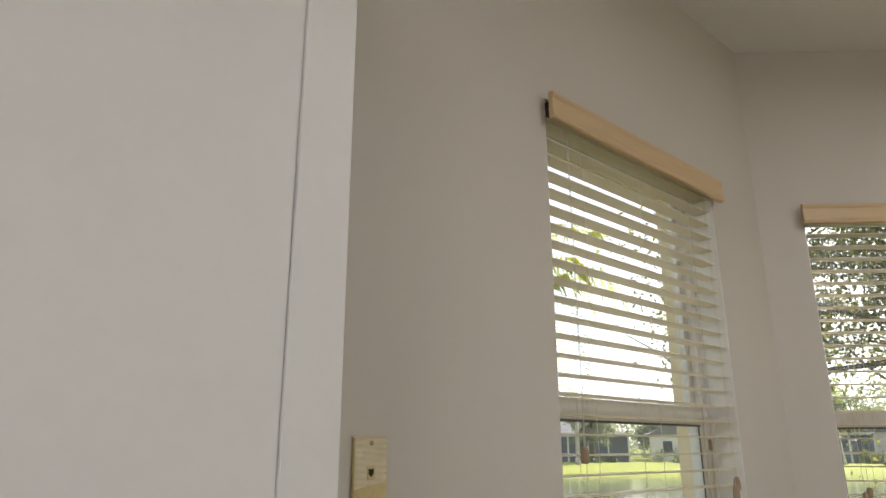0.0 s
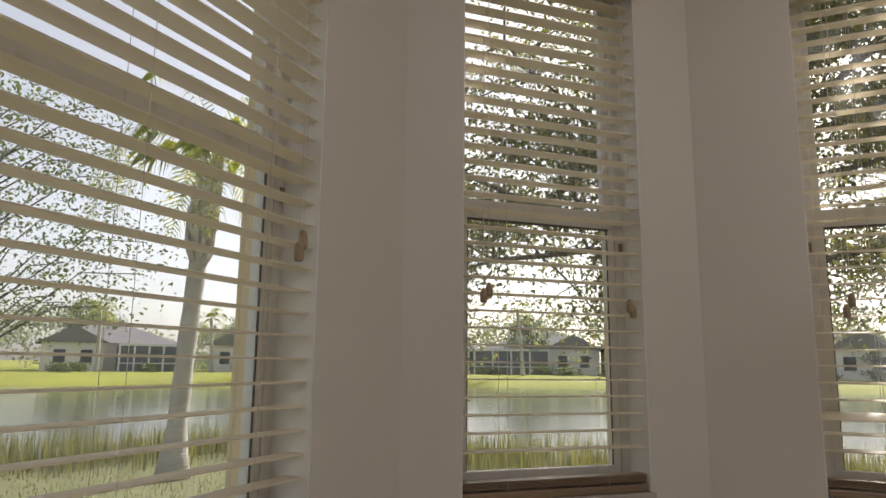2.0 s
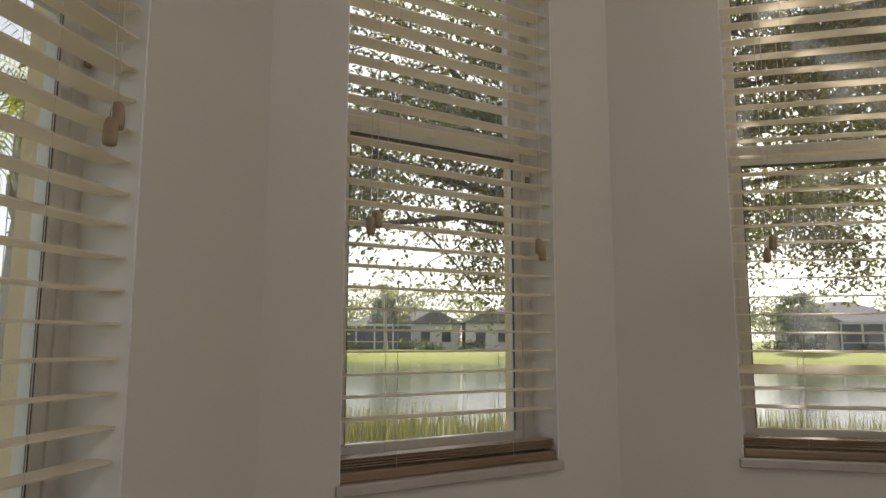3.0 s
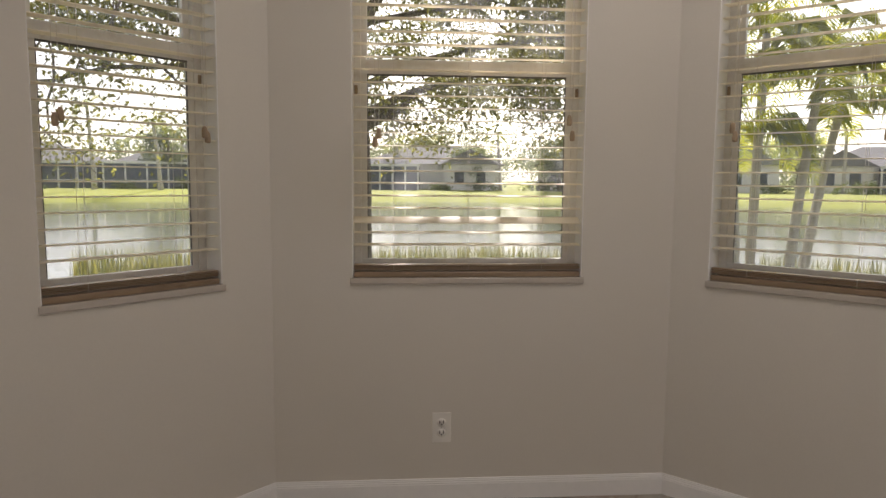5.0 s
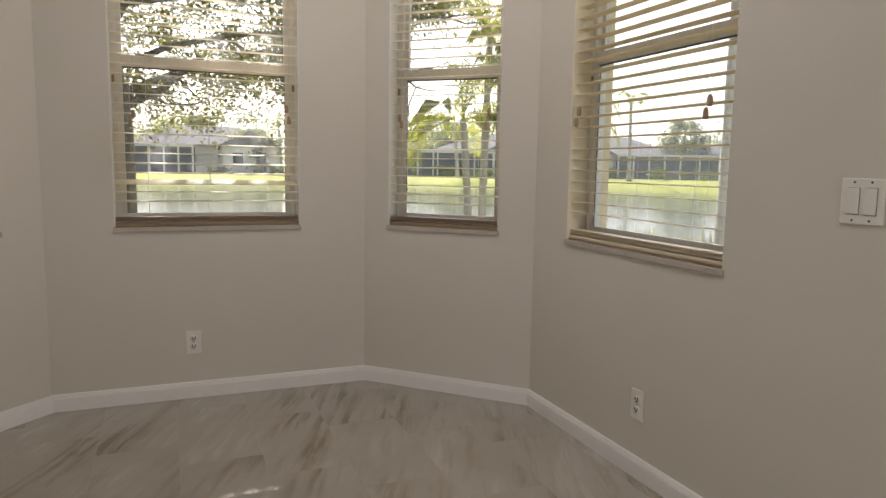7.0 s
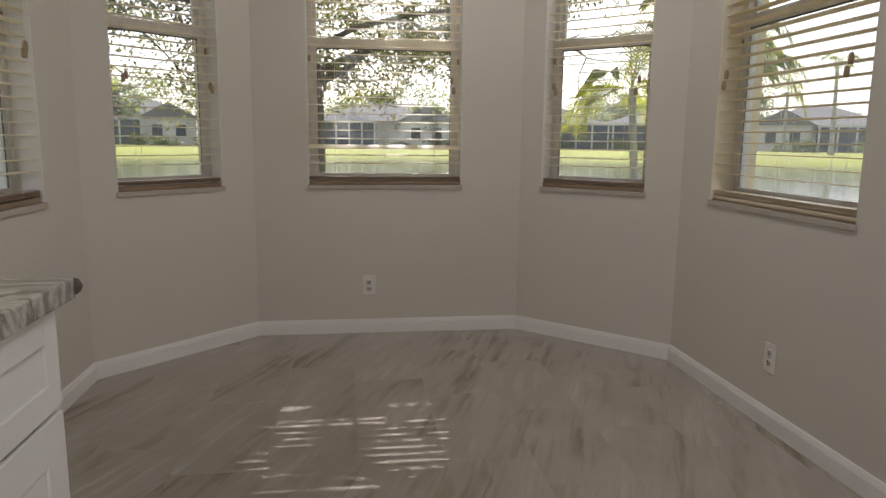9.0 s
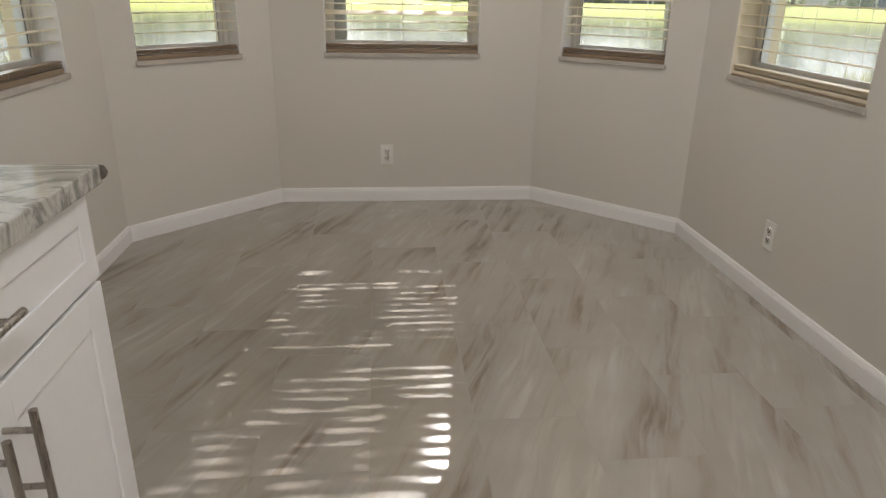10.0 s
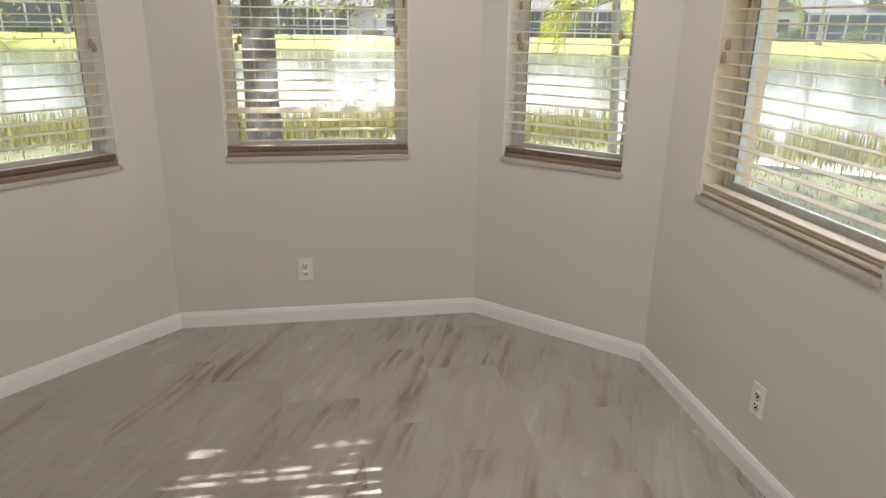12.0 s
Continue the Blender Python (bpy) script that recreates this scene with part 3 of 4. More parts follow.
for x in (-0.023, 0.023):
    bm = bmesh.new()
    box(bm, x - 0.0170, x + 0.0168, -0.0068, -0.0058, -0.0340, 0.0342)
    part("rocker_gap", bm, HOLE, sw)
    bm = bmesh.new()
    box(bm, x - 0.0160, x + 0.0160, -0.0095, -0.0064, -0.0325, 0.0335, 0.001)
    part("rocker", bm, PLATE, sw)
    for z in (-0.048, 0.048):
        bm = bmesh.new()
        rod(bm, (x, -0.0072, z), (x, -0.0058, z), 0.0028, n=10)
        part("screw", bm, HOLE, sw)

jack = thing("phone_jack", pose(XA, -2.394, 1.485, 0, 0, 90), "yellowed ivory telephone jack plate on the wall", "phone jack")
bm = bmesh.new()
box(bm, -0.035, 0.035, -0.0060, -0.0005, -0.0575, 0.0575, 0.002)
part("plate", bm, IVORY, jack)
bm = bmesh.new()
box(bm, -0.0075, 0.0075, -0.0075, -0.0055, -0.010, 0.009, 0.001)
part("socket_frame", bm, IVORY, jack)
bm = bmesh.new()
box(bm, -0.0050, 0.0050, -0.0082, -0.0072, -0.003, 0.006)
box(bm, -0.0025, 0.0025, -0.0082, -0.0072, -0.006, -0.003)
part("socket", bm, HOLE, jack)
for z in (-0.047, 0.047):
    bm = bmesh.new()
    rod(bm, (0, -0.0075, z), (0, -0.0055, z), 0.0042, n=12)
    part("screw", bm, TASSEL, jack, "rusty plate screw")
# pale paint smeared over the upper half, in ripples
verts, nx, nz = [], 8, 36
for j in range(nz + 1):
    for i in range(nx + 1):
        px, pz = -0.033 + 0.066 * i / nx, -0.020 + 0.075 * j / nz + 0.012 * (i / nx - 0.5) * (1 - j / nz)
        verts.append((px, -0.0064 - 0.0006 * (1 + math.sin(pz * 620 + 1.6 * math.sin(px * 75) + 2.0 * noise.noise((px * 30, pz * 30, 1)))), pz))
me = bpy.data.meshes.new("paint_smear")
me.from_pydata(verts, [], [(j * (nx + 1) + i, j * (nx + 1) + i + 1, (j + 1) * (nx + 1) + i + 1, (j + 1) * (nx + 1) + i) for j in range(nz) for i in range(nx)
                           if not (abs(-0.033 + 0.066 * (i + 0.5) / nx) < 0.010 and abs(-0.020 + 0.075 * (j + 0.5) / nz) < 0.011)])
me.materials.append(IVORY_PALE)
for p in me.polygons:
    p.use_smooth = True
smear = new("paint_smear", me)
smear.parent = jack
tagged(smear, "rippled pale ivory paint smear")


# ---- kitchen units on the west wall ----
FRONT, ENDY = -0.622, -2.690


def shaker(name, parent, y0, y1, z0, z1, x, stile=0.057):
    """A shaker front in the plane x, facing +x: frame of four with a recessed panel."""
    f = thing(name, Matrix())
    f.parent = parent
    for nm, args in (("stile", (x - 0.019, x, y0, y0 + stile, z0, z1)), ("stile", (x - 0.019, x, y1 - stile, y1, z0, z1)),
                     ("rail", (x - 0.019, x, y0 + stile, y1 - stile, z0, z0 + stile)), ("rail", (x - 0.019, x, y0 + stile, y1 - stile, z1 - stile, z1))):
        bm = bmesh.new()
        box(bm, *args, bevel=0.0012)
        part(nm, bm, CABINET, f)
    bm = bmesh.new()
    box(bm, x - 0.017, x - 0.0045, y0 + stile + 0.0013, y1 - stile - 0.0013, z0 + stile + 0.0013, z1 - stile - 0.0013)
    part("panel", bm, CABINET, f)
    return f


def pull(parent, p, q, out):
    """A bar pull from p to q, standing off by out along x."""
    h = thing("handle", Matrix())
    h.parent = parent
    p, q = Vector(p), Vector(q)
    d = (q - p).normalized()
    bm = bmesh.new()
    rod(bm, p, q, 0.006, n=14)
    part("bar", bm, NICKEL, h, "brushed nickel bar", smooth=False)
    for c in (p + d * 0.032, q - d * 0.032):
        bm = bmesh.new()
        rod(bm, c - Vector((out, 0, 0)), c, 0.0048, n=10)
        part("post", bm, NICKEL, h)


y = ENDY
for n in range(4):
    wdt = 0.828
    c = thing("base_cabinet", Matrix(), "white shaker base cabinet with a drawer above two doors", "cabinet", "base cabinets")
    bm = bmesh.new()
    box(bm, XA + 0.002, FRONT - 0.020, y - wdt + 0.0005, y - 0.0005, 0.10, 0.8405, 0.001)
    box(bm, XA + 0.002, FRONT - 0.09, y - wdt + 0.0005, y - 0.0005, 0.001, 0.10)
    part("body", bm, CABINET, c)
    d = shaker("drawer", c, y - wdt + 0.004, y - 0.004, 0.680, 0.836, FRONT, 0.045)
    pull(d, (FRONT + 0.044, y - wdt / 2 - 0.066, 0.776), (FRONT + 0.044, y - wdt / 2 + 0.066, 0.776), 0.044)
    for s, (ya, yb) in ((1, (y - wdt / 2 + 0.002, y - 0.004)), (-1, (y - wdt + 0.004, y - wdt / 2 - 0.002))):
        d = shaker("door", c, ya, yb, 0.108, 0.670, FRONT, 0.066)
        hy = y - wdt / 2 + s * 0.035
        pull(d, (FRONT + 0.044, hy, 0.485), (FRONT + 0.044, hy, 0.643), 0.044)
    y -= wdt

top = thing("countertop", Matrix(), "polished white and grey veined stone countertop on the base cabinets", "countertop")
bm = bmesh.new()
box(bm, XA + 0.002, FRONT + 0.012, YB + 0.3, ENDY + 0.050, 0.841, 0.877, 0.004)
part("slab", bm, GRANITE, top)
bm = bmesh.new()
for k in range(3):
    lump = bmesh.ops.create_icosphere(bm, subdivisions=2, radius=0.013, matrix=pose(FRONT + 0.010 - 0.009 * k, ENDY + 0.051, 0.861 - 0.003 * k) @ Matrix.Diagonal((1, 0.6, 1.1 - 0.15 * k, 1)))
    for vert in lump["verts"]:
        vert.co += 0.003 * noise.noise_vector(vert.co * 90)
part("chipped_corner", bm, surface("rough_stone_edge", (0.11, 0.095, 0.08), 0.8, 0.4, 60, 200, 0.5), top, "dark rough unpolished corner of the stone", smooth=True)

y = -2.676

for n in range(4):
    wdt = 0.916
    c = thing("wall_cabinet", Matrix(), "tall white shaker wall cabinet above the countertop", "cabinet", "wall cabinets")
    bm = bmesh.new()
    box(bm, XA + 0.002, -1.020, y - wdt + 0.0005, y - 0.0005, 1.372, 2.44, 0.001)
    part("body", bm, CABINET, c)
    for ya, yb in ((y - wdt / 2 + 0.0015, y - 0.0005), (y - wdt + 0.0015, y - wdt / 2 - 0.0015)):
        shaker("door", c, ya, yb, 1.374, 2.438, -1.0, 0.070)
    y -= wdt


# ---- hanging lamp ----
lamp = thing("pendant_lamp", pose(0.10, -1.50, CEILING), "white alabaster glass bowl lamp hung from the ceiling", "lamp")
zb = 1.615 - CEILING
bm = bmesh.new()
lathe(bm, [(0.0, zb), (0.08, zb + 0.004), (0.16, zb + 0.020), (0.235, zb + 0.050), (0.28, zb + 0.086), (0.30, zb + 0.120), (0.295, zb + 0.121), (0.274, zb + 0.090), (0.23, zb + 0.055), (0.16, zb + 0.026), (0.0, zb + 0.008)], 48)
part("bowl", bm, LAMPGLASS, lamp, smooth=True)
bm = bmesh.new()
lathe(bm, [(0.0, zb - 0.010), (0.006, zb - 0.009), (0.010, zb - 0.005), (0.007, zb - 0.002), (0.014, zb + 0.001), (0.014, zb + 0.006)], 16)
part("finial", bm, NICKEL, lamp, smooth=True)
bm = bmesh.new()
rod(bm, (0, 0, zb + 0.005), (0, 0, -0.02), 0.006, n=10)
part("stem", bm, NICKEL, lamp)
for k in range(3):
    an = 2 * math.pi * k / 3 + 0.4
    bm = bmesh.new()
    rod(bm, (0.288 * math.cos(an), 0.288 * math.sin(an), zb + 0.118), (0, 0, zb + 0.42), 0.004, n=8)
    part("arm", bm, NICKEL, lamp)
bm = bmesh.new()
lathe(bm, [(0.0, -0.035), (0.03, -0.033), (0.058, -0.018), (0.065, -0.001), (0.0, -0.001)], 24)
part("canopy", bm, NICKEL, lamp, smooth=True)


# ---- outdoors: ground, lake ----
CX, CY = 0.0, -2.0
WATERZ = -0.75


def smooth01(v):
    v = max(0.0, min(1.0, v))
    return v * v * (3 - 2 * v)


def shore(az):
    """Near and far shore's distance at an angle east of the bay's axis, in degrees."""
    near = 15.2 - 2.6 * smooth01((az + 50) / 45) + 0.5 * math.sin(az * 0.11) + 0.3 * math.sin(az * 0.29 + 1)
    far = 60.0 + 1.2 * math.sin(az * 0.2)
    ends = smooth01((abs(az) - 95) / 25)
    return near + ends * 8, far - ends * (far - near - 8)


def height(r, az):
    near, far = shore(az)
    lake = 1 - smooth01((abs(az) - 112) / 8)
    z = -0.17 - 0.25 * smooth01((r - 5) / 8)
    if r < near + 2:
        dip = smooth01((r - near + 2.5) / 4.5)
        return z - lake * dip * 0.95
    if r < far - 2:
        return z - lake * 0.95
    up = smooth01((r - far + 2) / 6)
    return z - lake * 0.95 * (1 - up) + 0.55 * smooth01((r - far - 1) / 11)


bm = bmesh.new()
radii = [0.5, 3, 6, 8] + [9 + 0.5 * k for k in range(22)] + [21, 24, 27, 32, 37] + [44, 50] + [54 + 0.8 * k for k in range(30)] + [80, 90, 105, 130, 170, 250, 500, 1200, 3000]
NA = 180
rings = []
for r in radii:
    ring = []
    for k in range(NA):
        az = -180 + 360 * k / NA
        x, yy = CX + r * math.sin(radians(az)), CY + r * math.cos(radians(az))
        ring.append(bm.verts.new((x, yy, height(r, az) + (0.03 * noise.noise((x * 0.4, yy * 0.4, 0)) if r < 120 else 0))))
    rings.append(ring)
for p, q in zip(rings, rings[1:]):
    for k in range(NA):
        bm.faces.new((p[k], p[(k + 1) % NA], q[(k + 1) % NA], q[k]))
bm.faces.new(rings[0])
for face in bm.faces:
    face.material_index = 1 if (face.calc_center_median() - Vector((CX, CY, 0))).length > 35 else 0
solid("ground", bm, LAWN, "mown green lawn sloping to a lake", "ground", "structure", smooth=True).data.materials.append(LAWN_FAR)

bm = bmesh.new()
for r0, r1 in ((9, 35), (35, 65)):
    q = [[bm.verts.new((CX + r * math.sin(radians(a)), CY + r * math.cos(radians(a)), WATERZ)) for a in range(-125, 126, 5)] for r in (r0, r1)]
    for k in range(len(q[0]) - 1):
        bm.faces.new((q[0][k], q[0][k + 1], q[1][k + 1], q[1][k]))
bmesh.ops.remove_doubles(bm, verts=bm.verts, dist=0.001)
solid("water", bm, WATER, "rippled grey-green lake water", "lake", "structure")

bm = bmesh.new()
rows = [[bm.verts.new((CX + r * math.sin(radians(a)), CY + r * math.cos(radians(a)), height(r, a) + dz)) for a in range(34, 92, 2)] for r, dz in ((8.7, -0.1), (8.7, 0.04), (10.1, 0.05), (10.1, -0.1))]
for p, q in zip(rows, rows[1:]):
    for k in range(len(p) - 1):
        bm.faces.new((p[k], p[k + 1], q[k + 1], q[k]))
solid("pavement", bm, PAVING, "pale concrete path along the lake shore", "path", "structure")


def polar(r, az):
    return CX + r * math.sin(radians(az)), CY + r * math.cos(radians(az))


def blades(bm_v, bm_f, x, yy, z, h, w, rnd, lean=0.25):
    an, l = rnd.uniform(0, 6.28), rnd.uniform(0, lean) * h
    dx, dy = math.cos(an), math.sin(an)
    i = len(bm_v)
    bm_v += [(x - dy * w, yy + dx * w, z), (x + dy * w, yy - dx * w, z), (x + dx * l * 0.4 + dy * w * 0.7, yy + dy * l * 0.4 - dx * w * 0.7, z + h * 0.6),
             (x + dx * l * 0.4 - dy * w * 0.7, yy + dy * l * 0.4 + dx * w * 0.7, z + h * 0.6), (x + dx * l, yy + dy * l, z + h)]
    bm_f += [(i, i + 1, i + 2, i + 3), (i + 3, i + 2, i + 4)]


def stuff_mesh(name, v, f, material, label, category):
    me = bpy.data.meshes.new(name)
    me.from_pydata(v, [], f)
    me.materials.append(material)
    return tagged(new(name, me), label, category, "", "stuff")


rnd = random.Random(5)
v, f = [], []
for k in range(27000):
    az = rnd.uniform(-100, 85)
    near, far = shore(az)
    if noise.noise((az * 0.16, 3, 1)) < -0.3:
        continue
    r = near - 1.7 + rnd.gauss(0, 0.95) + 0.4 * noise.noise((az * 0.3, 0, 0))
    x, yy = polar(r, az)
    blades(v, f, x, yy, height(r, az) - 0.05, rnd.uniform(0.25, 0.75), rnd.uniform(0.006, 0.012), rnd, 0.35)
stuff_mesh("reeds", v, f, REED, "tall yellow-green reeds along the lake shore", "reeds")
v, f = [], []
for k in range(26000):
    az, r = rnd.uniform(-105, 95), 3.2 + 9.5 * rnd.random() ** 0.8
    x, yy = polar(r, az)
    if abs(x - 0.08) < 2.0 and yy < 0.9:
        continue
    if 32 < az < 94 and 8.6 < r < 10.2:
        continue
    blades(v, f, x, yy, height(r, az) - 0.01, rnd.uniform(0.03, 0.08), rnd.uniform(0.004, 0.008), rnd, 0.6)
stuff_mesh("grass", v, f, REED, "sunlit lawn grass outside the house", "grass")


# ---- trees ----
def leaves_at(v, f, c, spread, count, size, rnd, droop=0.0, flat=0.7):
    for _ in range(count):
        p = Vector((rnd.gauss(0, spread), rnd.gauss(0, spread), rnd.gauss(0, spread * flat))) + c
        d = Vector((rnd.uniform(-1, 1), rnd.uniform(-1, 1), rnd.uniform(-1, 0.6) - droop)).normalized()
        n = d.orthogonal().normalized()
        n = (n * math.cos(2.1 * rnd.random()) + d.cross(n) * rnd.uniform(-1, 1)).normalized()
        s = d.cross(n).normalized()
        l, w = size * rnd.uniform(0.7, 1.3), size * rnd.uniform(0.2, 0.32)
        i = len(v)
        v += [p, p + d * l * 0.5 + s * w, p + d * l + n * l * 0.12, p + d * l * 0.5 - s * w]
        f += [(i, i + 1, i + 2, i + 3)]


def mesh_part(name, v, f, material, parent, label=""):
    me = bpy.data.meshes.new(name)
    me.from_pydata([tuple(p) for p in v], [], f)
    me.materials.append(material)
    ob = new(name, me)
    ob.parent = parent
    return tagged(ob, label)


def bough(bm, a, d, length, r, rnd, bend=0.35, rise=0.05, segs=7):
    """A limb that wanders; returns its points."""
    pts, radii, p, d = [a], [r], Vector(a), Vector(d).normalized()
    for k in range(segs):
        d = (d + Vector((rnd.uniform(-bend, bend), rnd.uniform(-bend, bend), rnd.uniform(-bend, bend) + rise))).normalized()
        p = p + d * length / segs
        pts.append(p.copy())
        radii.append(r * (1 - 0.8 * (k + 1) / segs))
    tube(bm, pts, radii, 7)
    return pts


def oak(x, yy, z, label):
    t = thing("oak_tree", pose(x, yy, z), label, "tree")
    rnd, leaf = random.Random(11), random.Random(12)
    bm = bmesh.new()
    S = 0.60
    grow = Matrix.Translation((0, 0, -0.7)) @ Matrix.Scale(1.5, 4)
    trunk = [(0, 0, 0.3), (0.005, 0, 0.47), (0.01, 0, 0.62), (0.0, 0, 0.9), (0.0, 0, 1.4), (0.0, 0.01, 1.87), (-0.06, 0.03, 2.1), (-0.12, 0.05, 2.4), (-0.14, 0.09, 2.8), (-0.10, 0.09, 3.4), (0.0, 0.12, 4.2)]
    tube(bm, trunk, [0.20, 0.165, 0.142, 0.132, 0.126, 0.108, 0.10, 0.09, 0.075, 0.055, 0.03], 16)
    knobs = random.Random(4)
    for vert in bm.verts:
        vert.co += vert.co.normalized() * 0.006 * noise.noise(vert.co * 9) + Vector((knobs.uniform(-1, 1), knobs.uniform(-1, 1), 0)) * 0.004
    bmesh.ops.transform(bm, matrix=grow, verts=bm.verts)
    part("trunk", bm, BARK, t, smooth=True)
    v, f = [], []
    bm = bmesh.new()
    starts = [((0, 0, 2.5), (1.0, 0.05, 0.05), 0.8, 0.14, -0.01), ((0, 0, 2.6), (0.8, 0.45, 0.75), 5.6, 0.11, -0.05), ((-0.05, 0, 2.7), (-0.9, -0.3, 0.5), 5.6, 0.12, -0.04),
              ((-0.05, 0, 3.0), (-0.9, -0.35, 0.4), 5.4, 0.10, -0.05), ((-0.05, 0, 3.3), (0.35, -0.5, 0.95), 4.4, 0.08, -0.03), ((-0.1, 0.1, 3.6), (0.95, 0.3, 0.8), 5.4, 0.11, 0),
              ((-0.1, 0.1, 3.6), (-0.95, 0.4, 0.7), 5.0, 0.1, 0), ((-0.1, 0.1, 4.0), (0.2, 0.95, 0.7), 4.6, 0.1, 0), ((0, 0.1, 4.6), (0.7, -0.5, 0.9), 4.6, 0.09, 0),
              ((0, 0.1, 4.8), (-0.6, -0.7, 0.9), 4.6, 0.09, 0), ((0, 0.15, 5.2), (0.5, 0.4, 1.0), 4.0, 0.08, 0), ((0, 0.15, 5.2), (-0.5, 0.3, 1.0), 4.0, 0.08, 0),
              ((0, 0.15, 5.8), (0.1, -0.7, 0.9), 3.6, 0.07, 0), ((0.05, 0.2, 6.4), (0.3, 0.1, 1), 2.8, 0.06, 0), ((-0.03, 0, 2.9), (1.0, 0.6, 0.45), 5.2, 0.09, -0.03),
              ((-0.05, 0, 3.2), (-1.0, -0.05, 0.22), 6.4, 0.11, -0.03),
              # last three: unseen boughs added to keep sun off the northeast window
              ((0, 0.1, 4.2), (0.9, 0.05, 0.42), 4.3, 0.08, 0), ((0, 0.1, 4.6), (0.9, 0.3, 0.55), 4.3, 0.08, 0), ((0, 0.1, 3.7), (0.95, 0.12, 0.30), 4.4, 0.08, 0)]

    def within(g):
        """Clear of the house, and no further west than the crown reaches."""
        return yy + g.y > 1.2 and math.atan2(x + g.x + 0.6, yy + g.y + 1.9) > -0.56

    for n, (s, d, ln, r, rise) in enumerate(starts):
        ln *= 0.62 if d[0] < -0.8 else 1.0
        pts = bough(bm, Vector(s) * S + Vector((0, 0, 0.3)), d, ln * S * 1.1, r * (0.3 if n else 0.45), rnd, 0.28, rise)
        for k in range(2, len(pts)):
            for j in range(3 if n else 1):
                if not within(grow @ pts[k]):
                    continue
                dd = Vector((rnd.uniform(-1, 1), rnd.uniform(-1, 1), rnd.uniform(-0.35, 0.7)))
                tw = bough(bm, pts[k], dd, rnd.uniform(0.6, 1.15), 0.010, rnd, 0.5, -0.04, 4)
                for q in tw[2:]:
                    g = grow @ q
                    if q.z < 1.62 or q.x > 2.9 or (q.x > 1.9 and q.z < 2.85) or not within(g):
                        continue
                    leaves_at(v, f, g, 0.40 if n > 15 else 0.30, 420 if n > 15 else 390, 0.062, leaf, 0.2)
    bmesh.ops.transform(bm, matrix=grow, verts=bm.verts)
    part("limbs", bm, BARK, t, smooth=True)

    def kept(p):
        """Gaps cut in the crown along the sun's rays, shaping the floor's sun patches."""
        wx, wz = x + p.x - 0.137 * (yy + p.y), z + p.z - 0.826 * (yy + p.y)
        if not (-0.55 < wx < 0.44 and 0.78 < wz < 2.4):
            return noise.noise(p * 2.1) > (-0.15 if p.x > 1.95 else 0.10 if p.x < -0.6 else 0.03) or leaf.random() < 0.12
        if wx > 0.08 and 1.02 < wz < 1.36:
            return leaf.random() < 0.02
        clump = noise.noise((wx * 6.5, wz * 9, 3.0))
        return leaf.random() < (0.9 if clump > (-0.02 if wz < 1.45 else 0.10) else 0.0)

    quads = [q for q in f if kept(v[q[0]])]
    v = [v[i] for q in quads for i in q]
    f = [tuple(range(4 * k, 4 * k + 4)) for k in range(len(quads))]
    mesh_part("crown", v, f, OAKLEAF, t, "small dull green oak leaves")


oak(-0.67, 5.0, -0.22, "broad oak with a rough grey trunk on the lawn")


def frond(v, f, base, d, length, rnd, sag=0.9, leaf=0.42, n=30):
    """A feathered palm frond."""
    d = Vector(d).normalized()
    p, pts = Vector(base), []
    for k in range(n):
        pts.append((p.copy(), d.copy()))
        d = (d + Vector((0, 0, -sag / n * (0.5 + k / n * 1.6)))).normalized()
        p = p + d * length / n
    for k, (p, d) in enumerate(pts):
        s = d.cross(Vector((0, 0, 1)))
        s = s.normalized() if s.length > 1e-3 else Vector((1, 0, 0))
        u = s.cross(d)
        i = len(v)
        w = 0.012 * (1 - k / n) + 0.003
        if k + 1 < n:
            q = pts[k + 1][0]
            v += [p - s * w, p + s * w, q + s * w, q - s * w]
            f += [(i, i + 1, i + 2, i + 3)]
        if k < 3:
            continue
        ll = leaf * math.sin(math.pi * (0.12 + 0.85 * k / n)) * rnd.uniform(0.85, 1.15)
        for sg in (-1, 1):
            e = (s * sg * 0.8 + d * 0.65 + u * rnd.uniform(0.0, 0.35)).normalized()
            tip = p + e * ll * 0.9 + Vector((0, 0, -0.6 * ll))
            i = len(v)
            hw = d * 0.009
            v += [p - hw, p + hw, p + e * ll * 0.55 + hw * 1.2, tip, p + e * ll * 0.55 - hw * 1.2]
            f += [(i, i + 1, i + 2, i + 3, i + 4)]


